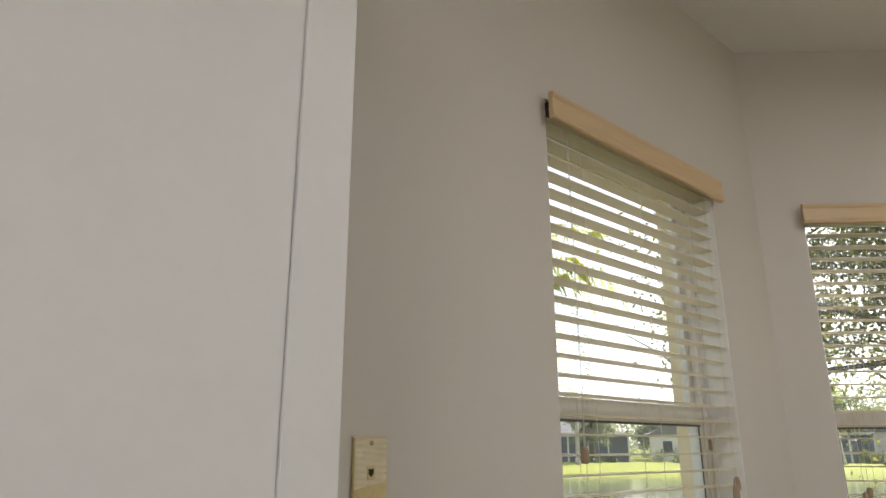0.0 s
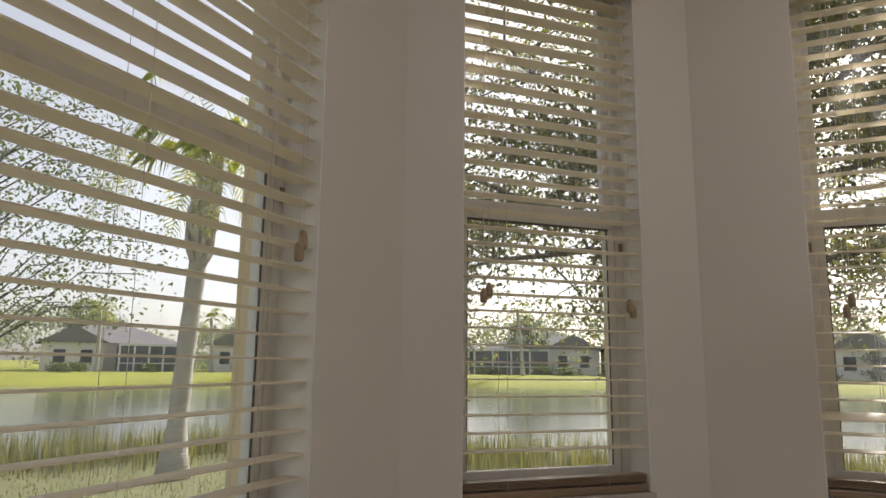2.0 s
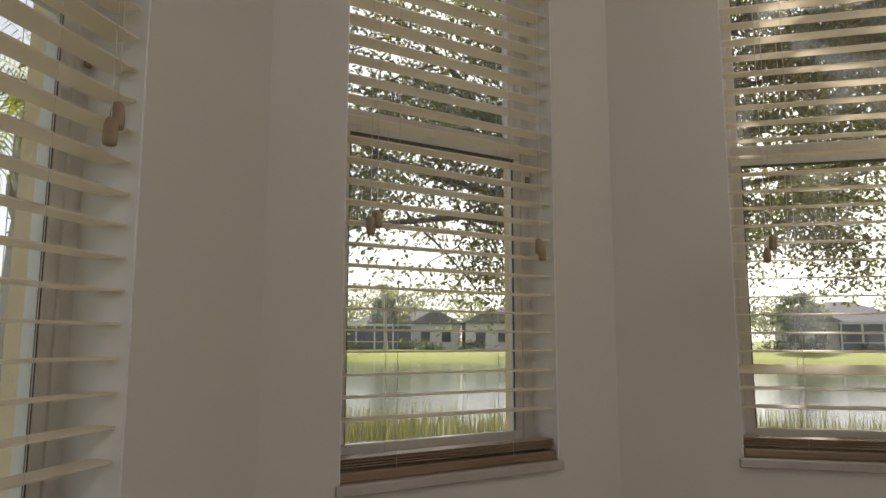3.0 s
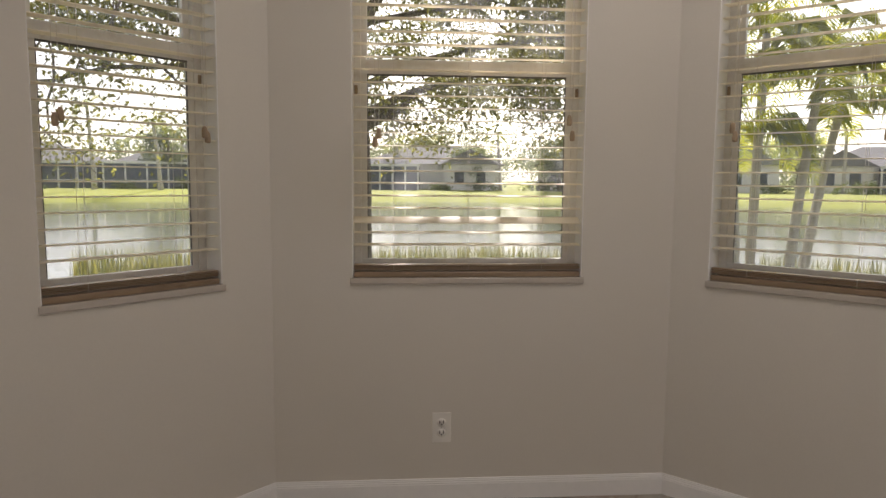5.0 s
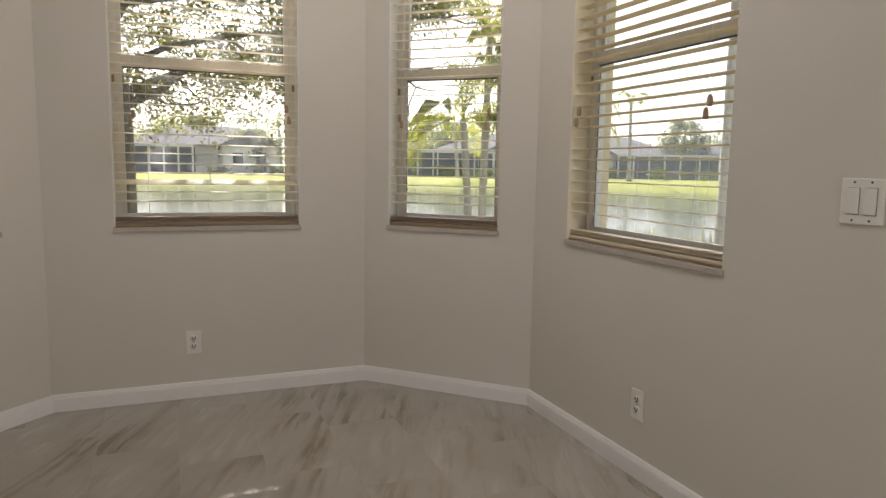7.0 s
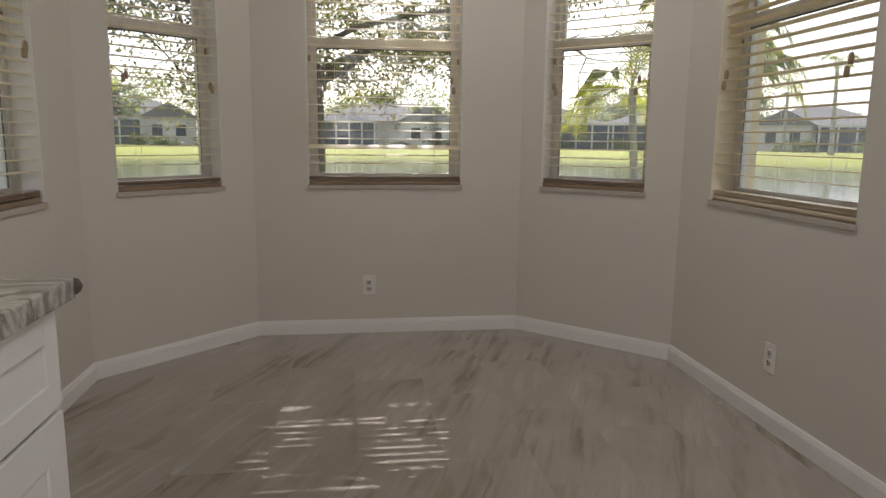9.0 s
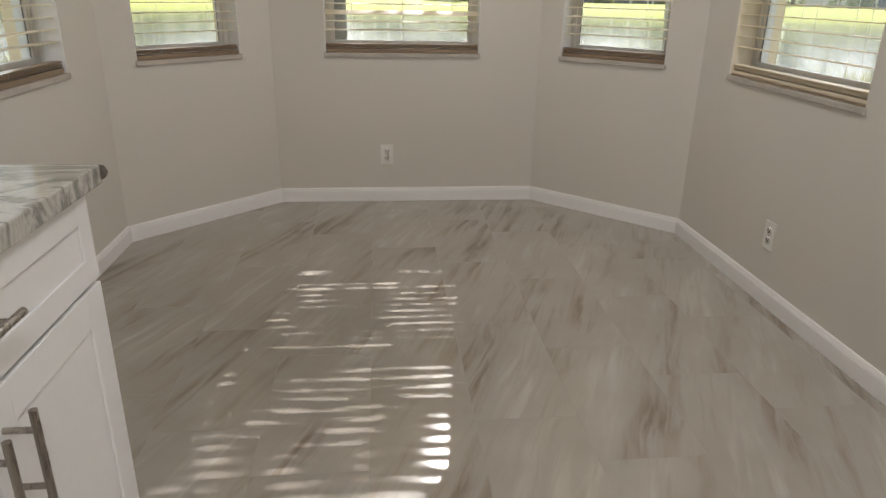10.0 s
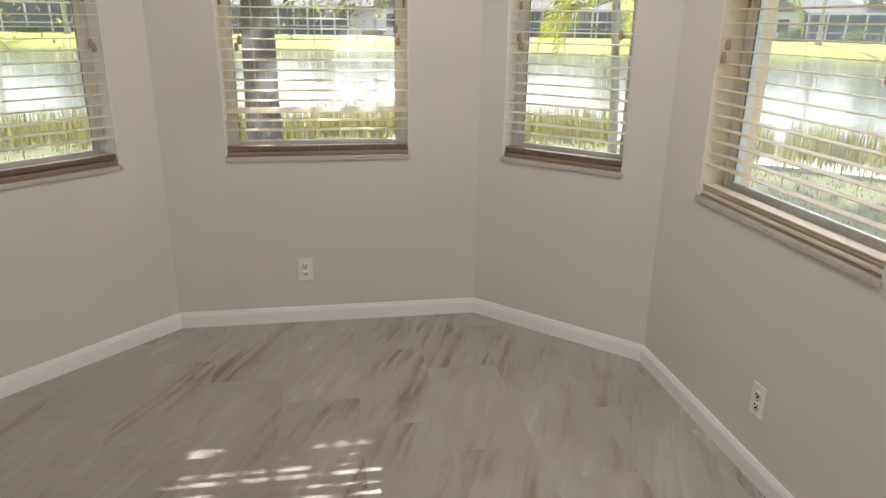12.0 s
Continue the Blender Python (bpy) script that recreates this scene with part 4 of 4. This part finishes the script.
def palm(x, yy, z, stems, r, fronds, length, label, seed, leaf=0.42, flare=1.6, boots=0.0, low=-0.35):
    """stems: (dx, dy, lean x, lean y, height) for each trunk."""
    t = thing("palm_tree", pose(x, yy, z), label, "tree")
    rnd = random.Random(seed)
    for dx, dy, lx, ly, h in stems:
        bm = bmesh.new()
        n = 12
        pts = [(dx + lx * (k / n) ** 1.4, dy + ly * (k / n) ** 1.4, -0.15 + (h + 0.15) * k / n) for k in range(n + 1)]
        tube(bm, pts, [r * (flare if k == 0 else 1 + (flare - 1) * 0.35 * (k == 1) + 0.05 * ((k % 2) * 2 - 1)) * (1 - 0.25 * k / n) for k in range(n + 1)], 12)
        part("trunk", bm, PALMBARK, t, smooth=True)
        if boots:
            # stubs of old fronds round the upper trunk
            bm = bmesh.new()
            for k in range(64):
                u, an = k / 63, k * 2.4
                q = Vector(pts[-1]) * 1.0
                q.z = h - boots * (1 - u)
                q.x = dx + lx * (q.z / h) ** 1.4
                o = Vector((math.cos(an), math.sin(an), 0))
                rr = r * (0.75 + 0.35 * math.sin(math.pi * min(1, u + 0.2)))
                tube(bm, [q + o * rr * 0.7, q + o * (rr + 0.025) + Vector((0, 0, 0.12)), q + o * (rr + 0.05) + Vector((0, 0, 0.24 + rnd.uniform(0, 0.06)))], [0.06, 0.045, 0.02], 5)
            part("leaf_bases", bm, PALMBARK, t, "rough stubs of cut fronds")
        v, f = [], []
        for k in range(fronds):
            an = 2 * math.pi * (k + rnd.uniform(-0.3, 0.3)) / fronds * 2.4
            el = rnd.uniform(low, 1.3)
            frond(v, f, pts[-1], (math.cos(an) * math.cos(el), math.sin(an) * math.cos(el), math.sin(el)), length * rnd.uniform(0.8, 1.1), rnd, 1.9, leaf)
        mesh_part("crown", v, f, PALMLEAF, t, "arching yellow-green palm fronds")


palm(-7.72, 4.86, -0.25, [(0, 0, 0.35, 0.0, 4.45)], 0.138, 20, 2.3, "stout grey palm with a flared foot on the lawn", 3, 0.5, 1.8, 1.7)
palm(3.75, 4.9, -0.2, [(-0.1, 0, -0.1, 0.1, 2.0), (0.15, 0.2, 0.12, 0.1, 3.1), (0.45, -0.05, 0.3, 0, 2.75), (0.8, 0.25, 0.45, 0.1, 2.3)], 0.06, 13, 1.35, "clump of slender palms on the lawn", 7, 0.36, 1.3, 0.0, 0.05)
palm(6.6, 3.4, -0.2, [(0, 0, 0.1, 0.1, 6.2)], 0.075, 14, 2.2, "tall grey palm beside the garden path", 9, 0.5)


def leafy_tree(x, yy, z, h, spread, label, seed, trunk=0.14, clumps=60, per=45, size=0.2, low=0.35, leaves=None):
    t = thing("garden_tree", pose(x, yy, z), label, "tree", "garden trees")
    rnd = random.Random(seed)
    bm = bmesh.new()
    tube(bm, [(0, 0, -0.2), (0.05, 0, h * 0.25), (-0.05, 0.05, h * 0.5), (0, 0, h * 0.85)], [trunk * 1.3, trunk, trunk * 0.75, trunk * 0.25], 8)
    v, f = [], []
    for k in range(clumps):
        an, rr, zz = rnd.uniform(0, 6.28), spread * rnd.random() ** 0.5, rnd.uniform(low, 1.0)
        rr *= math.sin(math.pi * (0.15 + 0.8 * (zz - low) / (1 - low))) ** 0.6
        q = Vector((rr * math.cos(an), rr * math.sin(an), zz * h))
        if k % 3 == 0:
            tube(bm, [(0, 0, max(h * 0.25, q.z - rr * 0.6)), q * 0.6 + Vector((0, 0, q.z * 0.38)), q], [trunk * 0.35, trunk * 0.2, 0.01], 5)
        leaves_at(v, f, q, spread * 0.13, per, size, rnd)
    part("trunk", bm, BARK, t, smooth=True)
    mesh_part("crown", v, f, leaves or FARLEAF, t)
    return t


leafy_tree(-11.0, 4.0, -0.2, 5.8, 2.6, "sparse small-leaved tree on the lawn by the lake", 21, 0.05, 140, 60, 0.08)


# ---- outdoor post of the house ----
post = thing("porch_post", pose(-4.25, -0.35, -0.2), "white stucco porch post carrying a beam", "post")
for name, args in (("base", (-0.20, 0.20, -0.20, 0.20, -0.05, 0.45)), ("shaft", (-0.15, 0.15, -0.15, 0.15, 0.45, 2.55)), ("capital", (-0.20, 0.20, -0.20, 0.20, 2.55, 2.70)), ("beam", (-0.15, 0.15, -6.0, 0.2, 2.70, 3.05))):
    bm = bmesh.new()
    box(bm, *args, bevel=0.01)
    part(name, bm, STUCCO_PALE, post)


# ---- houses over the lake ----
def house(az, dist, turn, wd, label, seed, cage=True):
    x, yy = polar(dist, az)
    z = height(dist, az)
    h = thing("house", pose(x, yy, z - 0.1, 0, 0, -az + turn), label, "house", "houses across the lake")
    rnd = random.Random(seed)
    dp, wh = 11.0, 3.0
    bm = bmesh.new()
    box(bm, -wd / 2, wd / 2, 0, dp, 0, wh)
    part("wall", bm, HOUSEWALL, h)
    bm = bmesh.new()
    e, rh = 0.6, 2.3
    lo = [bm.verts.new(p) for p in ((-wd / 2 - e, -e, wh), (wd / 2 + e, -e, wh), (wd / 2 + e, dp + e, wh), (-wd / 2 - e, dp + e, wh))]
    hi = [bm.verts.new(p) for p in ((-wd / 2 + dp * 0.45, dp / 2, wh + rh), (wd / 2 - dp * 0.45, dp / 2, wh + rh))]
    for q in ((lo[0], lo[1], hi[1], hi[0]), (lo[2], lo[3], hi[0], hi[1]), (lo[1], lo[2], hi[1]), (lo[3], lo[0], hi[0]), (lo[3], lo[2], lo[1], lo[0])):
        bm.faces.new(q)
    part("roof", bm, ROOF, h)
    bm = bmesh.new()
    gx = wd * rnd.choice((-0.28, 0.28))
    lo = [bm.verts.new(p) for p in ((gx - 3.2, -2.4, wh), (gx + 3.2, -2.4, wh), (gx, -2.4, wh + 1.7), (gx - 3.2, 4, wh), (gx + 3.2, 4, wh), (gx, 4, wh + 1.7))]
    for q in ((0, 1, 2), (0, 2, 5, 3), (1, 4, 5, 2), (3, 4, 1, 0)):
        bm.faces.new([lo[i] for i in q])
    g = part("gable", bm, ROOF, h)
    bm = bmesh.new()
    box(bm, gx - 2.8, gx + 2.8, -2.0, -0.01, 0, wh - 0.01)
    part("bay", bm, HOUSEWALL, h)
    for k in range(2):
        wx = gx - 1.2 + 2.4 * k
        bm = bmesh.new()
        box(bm, wx - 0.62, wx + 0.62, -2.06, -2.0, 0.85, 2.35)
        w = part("window", bm, WHITEPOST, h)
        bm = bmesh.new()
        box(bm, wx - 0.52, wx + 0.52, -2.09, -2.05, 0.95, 2.25)
        part("pane", bm, FARGLASS, w)
    cx = -gx * 0.9
    for wx in (-wd * 0.45, 0.0, wd * 0.45):
        if abs(wx - gx) < 3.6 or abs(wx - cx) < 4.4:
            continue
        bm = bmesh.new()
        box(bm, wx - 0.7, wx + 0.7, -0.06, 0.0, 0.85, 2.3)
        w = part("window", bm, WHITEPOST, h)
        bm = bmesh.new()
        box(bm, wx - 0.6, wx + 0.6, -0.09, -0.05, 0.95, 2.2)
        part("pane", bm, FARGLASS, w)
    if cage:
        bm = bmesh.new()
        pw = rnd.choice((2.8, 3.5, 4.2))
        box(bm, cx - pw, cx + pw, -3.4, -0.02, 0.05, 2.75)
        c = part("screen_porch", bm, SCREEN, h, "dark screened porch")
        for k in range(5):
            px = cx - pw + pw / 2 * k
            bm = bmesh.new()
            box(bm, px - 0.09, px + 0.09, -3.5, -3.38, 0, 2.85)
            part("post", bm, WHITEPOST, c)
        bm = bmesh.new()
        box(bm, cx - pw - 0.1, cx + pw + 0.1, -3.5, -3.38, 2.7, 2.95)
        box(bm, cx - pw - 0.1, cx + pw + 0.1, -3.5, -3.38, 0.9, 1.0)
        part("rail", bm, WHITEPOST, c)


for k, (az, gap, turn, wd) in enumerate(((-79, 21, 6, 17), (-65, 20, -5, 16), (-51, 20, 4, 13), (-39, 21, -6, 14), (-27, 23, 4, 14), (-17, 21, -4, 13), (-7.5, 19, 7, 12), (3, 17, -3, 16), (16.5, 19, 4, 12), (26, 20, -4, 12), (37, 24, 5, 13), (47, 27, 5, 14))):
    house(az, shore(az)[1] + gap, turn, wd, "pale single-storey house with a hipped roof and screened porch", k)

# hedges, shrubs and trees round the houses
rnd = random.Random(31)
for k in range(46):
    az = -85 + 3.7 * k + rnd.uniform(-2, 2)
    d = shore(az)[1] + rnd.uniform(12, 16)
    x, yy = polar(d, az)
    s = thing("shrub", pose(x, yy, height(d, az)), "rounded green shrub in front of a house", "shrub", "shrubs across the lake")
    v, f = [], []
    r = rnd.uniform(0.45, 1.25)
    for j in range(22):
        leaves_at(v, f, Vector((rnd.uniform(-1, 1) * r * 1.6, rnd.uniform(-1, 1) * r * 0.7, rnd.uniform(0.1, 1) * r)), 0.22, 20, 0.26, rnd)
    mesh_part("foliage", v, f, FARLEAF, s)
for k in range(27):
    az = -88 + 6.4 * k + rnd.uniform(-3, 3)
    d = shore(az)[1] + rnd.uniform(12, 40)
    x, yy = polar(d, az)
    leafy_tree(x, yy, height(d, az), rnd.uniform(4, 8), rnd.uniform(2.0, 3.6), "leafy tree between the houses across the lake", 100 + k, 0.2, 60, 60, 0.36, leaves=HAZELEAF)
for k in range(15):
    az = -74 + 9.6 * k + rnd.uniform(-4, 4)
    d = shore(az)[1] + rnd.uniform(5, 22)
    x, yy = polar(d, az)
    palm(x, yy, height(d, az), [(0, 0, rnd.uniform(-0.6, 0.6), 0, rnd.uniform(5, 8))], 0.2, 13, 2.6, "tall palm on the far bank of the lake", 200 + k, 0.7)
v, f = [], []
for k in range(600):
    az = rnd.uniform(-100, 90)
    d = shore(az)[1] + rnd.uniform(44, 66)
    x, yy = polar(d, az)
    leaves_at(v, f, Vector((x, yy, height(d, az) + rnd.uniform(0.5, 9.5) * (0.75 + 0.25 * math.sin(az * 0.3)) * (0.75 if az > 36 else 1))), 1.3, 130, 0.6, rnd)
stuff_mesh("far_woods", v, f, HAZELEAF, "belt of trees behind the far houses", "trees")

# ---- floor: slab and tiles ----
bm = bmesh.new()
prism(bm, [(XA - 0.1, YB - 0.1), (XE + 0.1, YB - 0.1), (XE + 0.1, -OFF + 0.03), (XR + 0.03, 0.1), (XL - 0.03, 0.1), (XA - 0.1, -OFF + 0.03)], -0.25, -0.0005)
floor = solid("floor", bm, GROUT, "polished beige-grey marble-look porcelain tile floor", "floor", "structure")


def clip(poly, a, b):
    """The part of a plan polygon to the left of the line from a to b."""
    out = []
    side = lambda p: (b[0] - a[0]) * (p[1] - a[1]) - (b[1] - a[1]) * (p[0] - a[0])
    for i, p in enumerate(poly):
        q = poly[(i + 1) % len(poly)]
        s, t = side(p), side(q)
        if s >= 0:
            out.append(p)
        if s * t < 0:
            k = s / (s - t)
            out.append((p[0] + k * (q[0] - p[0]), p[1] + k * (q[1] - p[1])))
    return out


TW, TL, GAP = 0.308, 0.616, 0.0005
col0 = 0.469
for c in range(-6, 5):
    x0 = col0 + c * TW
    y0 = -2.434 - 0.2053 * c
    y0 -= math.floor(y0 / TL) * TL
    while y0 > YB - TL:
        poly = [(x0 + GAP, y0 - TL + GAP), (x0 + TW - GAP, y0 - TL + GAP), (x0 + TW - GAP, y0 + TL * 0 - GAP), (x0 + GAP, y0 - GAP)]
        for i in range(len(ROOM)):
            if poly:
                poly = clip(poly, ROOM[i], ROOM[(i + 1) % len(ROOM)])
        if len(poly) > 2:
            mx, my = x0 + TW / 2, y0 - TL / 2
            lo = [(x - mx, yy - my) for x, yy in poly]
            n = len(lo)
            gx, gy = sum(p[0] for p in lo) / n, sum(p[1] for p in lo) / n
            hi = [(gx + (x - gx) * 0.998, gy + (yy - gy) * 0.999) for x, yy in lo]
            verts = [(x, yy, -0.0014) for x, yy in lo] + [(x, yy, -0.0007) for x, yy in lo] + [(x, yy, 0) for x, yy in hi]
            faces = [tuple(range(2 * n, 3 * n))] + [(i, (i + 1) % n, n + (i + 1) % n, n + i) for i in range(n)] + [(n + i, n + (i + 1) % n, 2 * n + (i + 1) % n, 2 * n + i) for i in range(n)]
            me = bpy.data.meshes.new("tile")
            me.from_pydata(verts, [], faces)
            me.materials.append(TILE)
            ob = new("tile", me)
            ob.parent = floor
            ob.location = (mx, my, 0)
        y0 -= TL
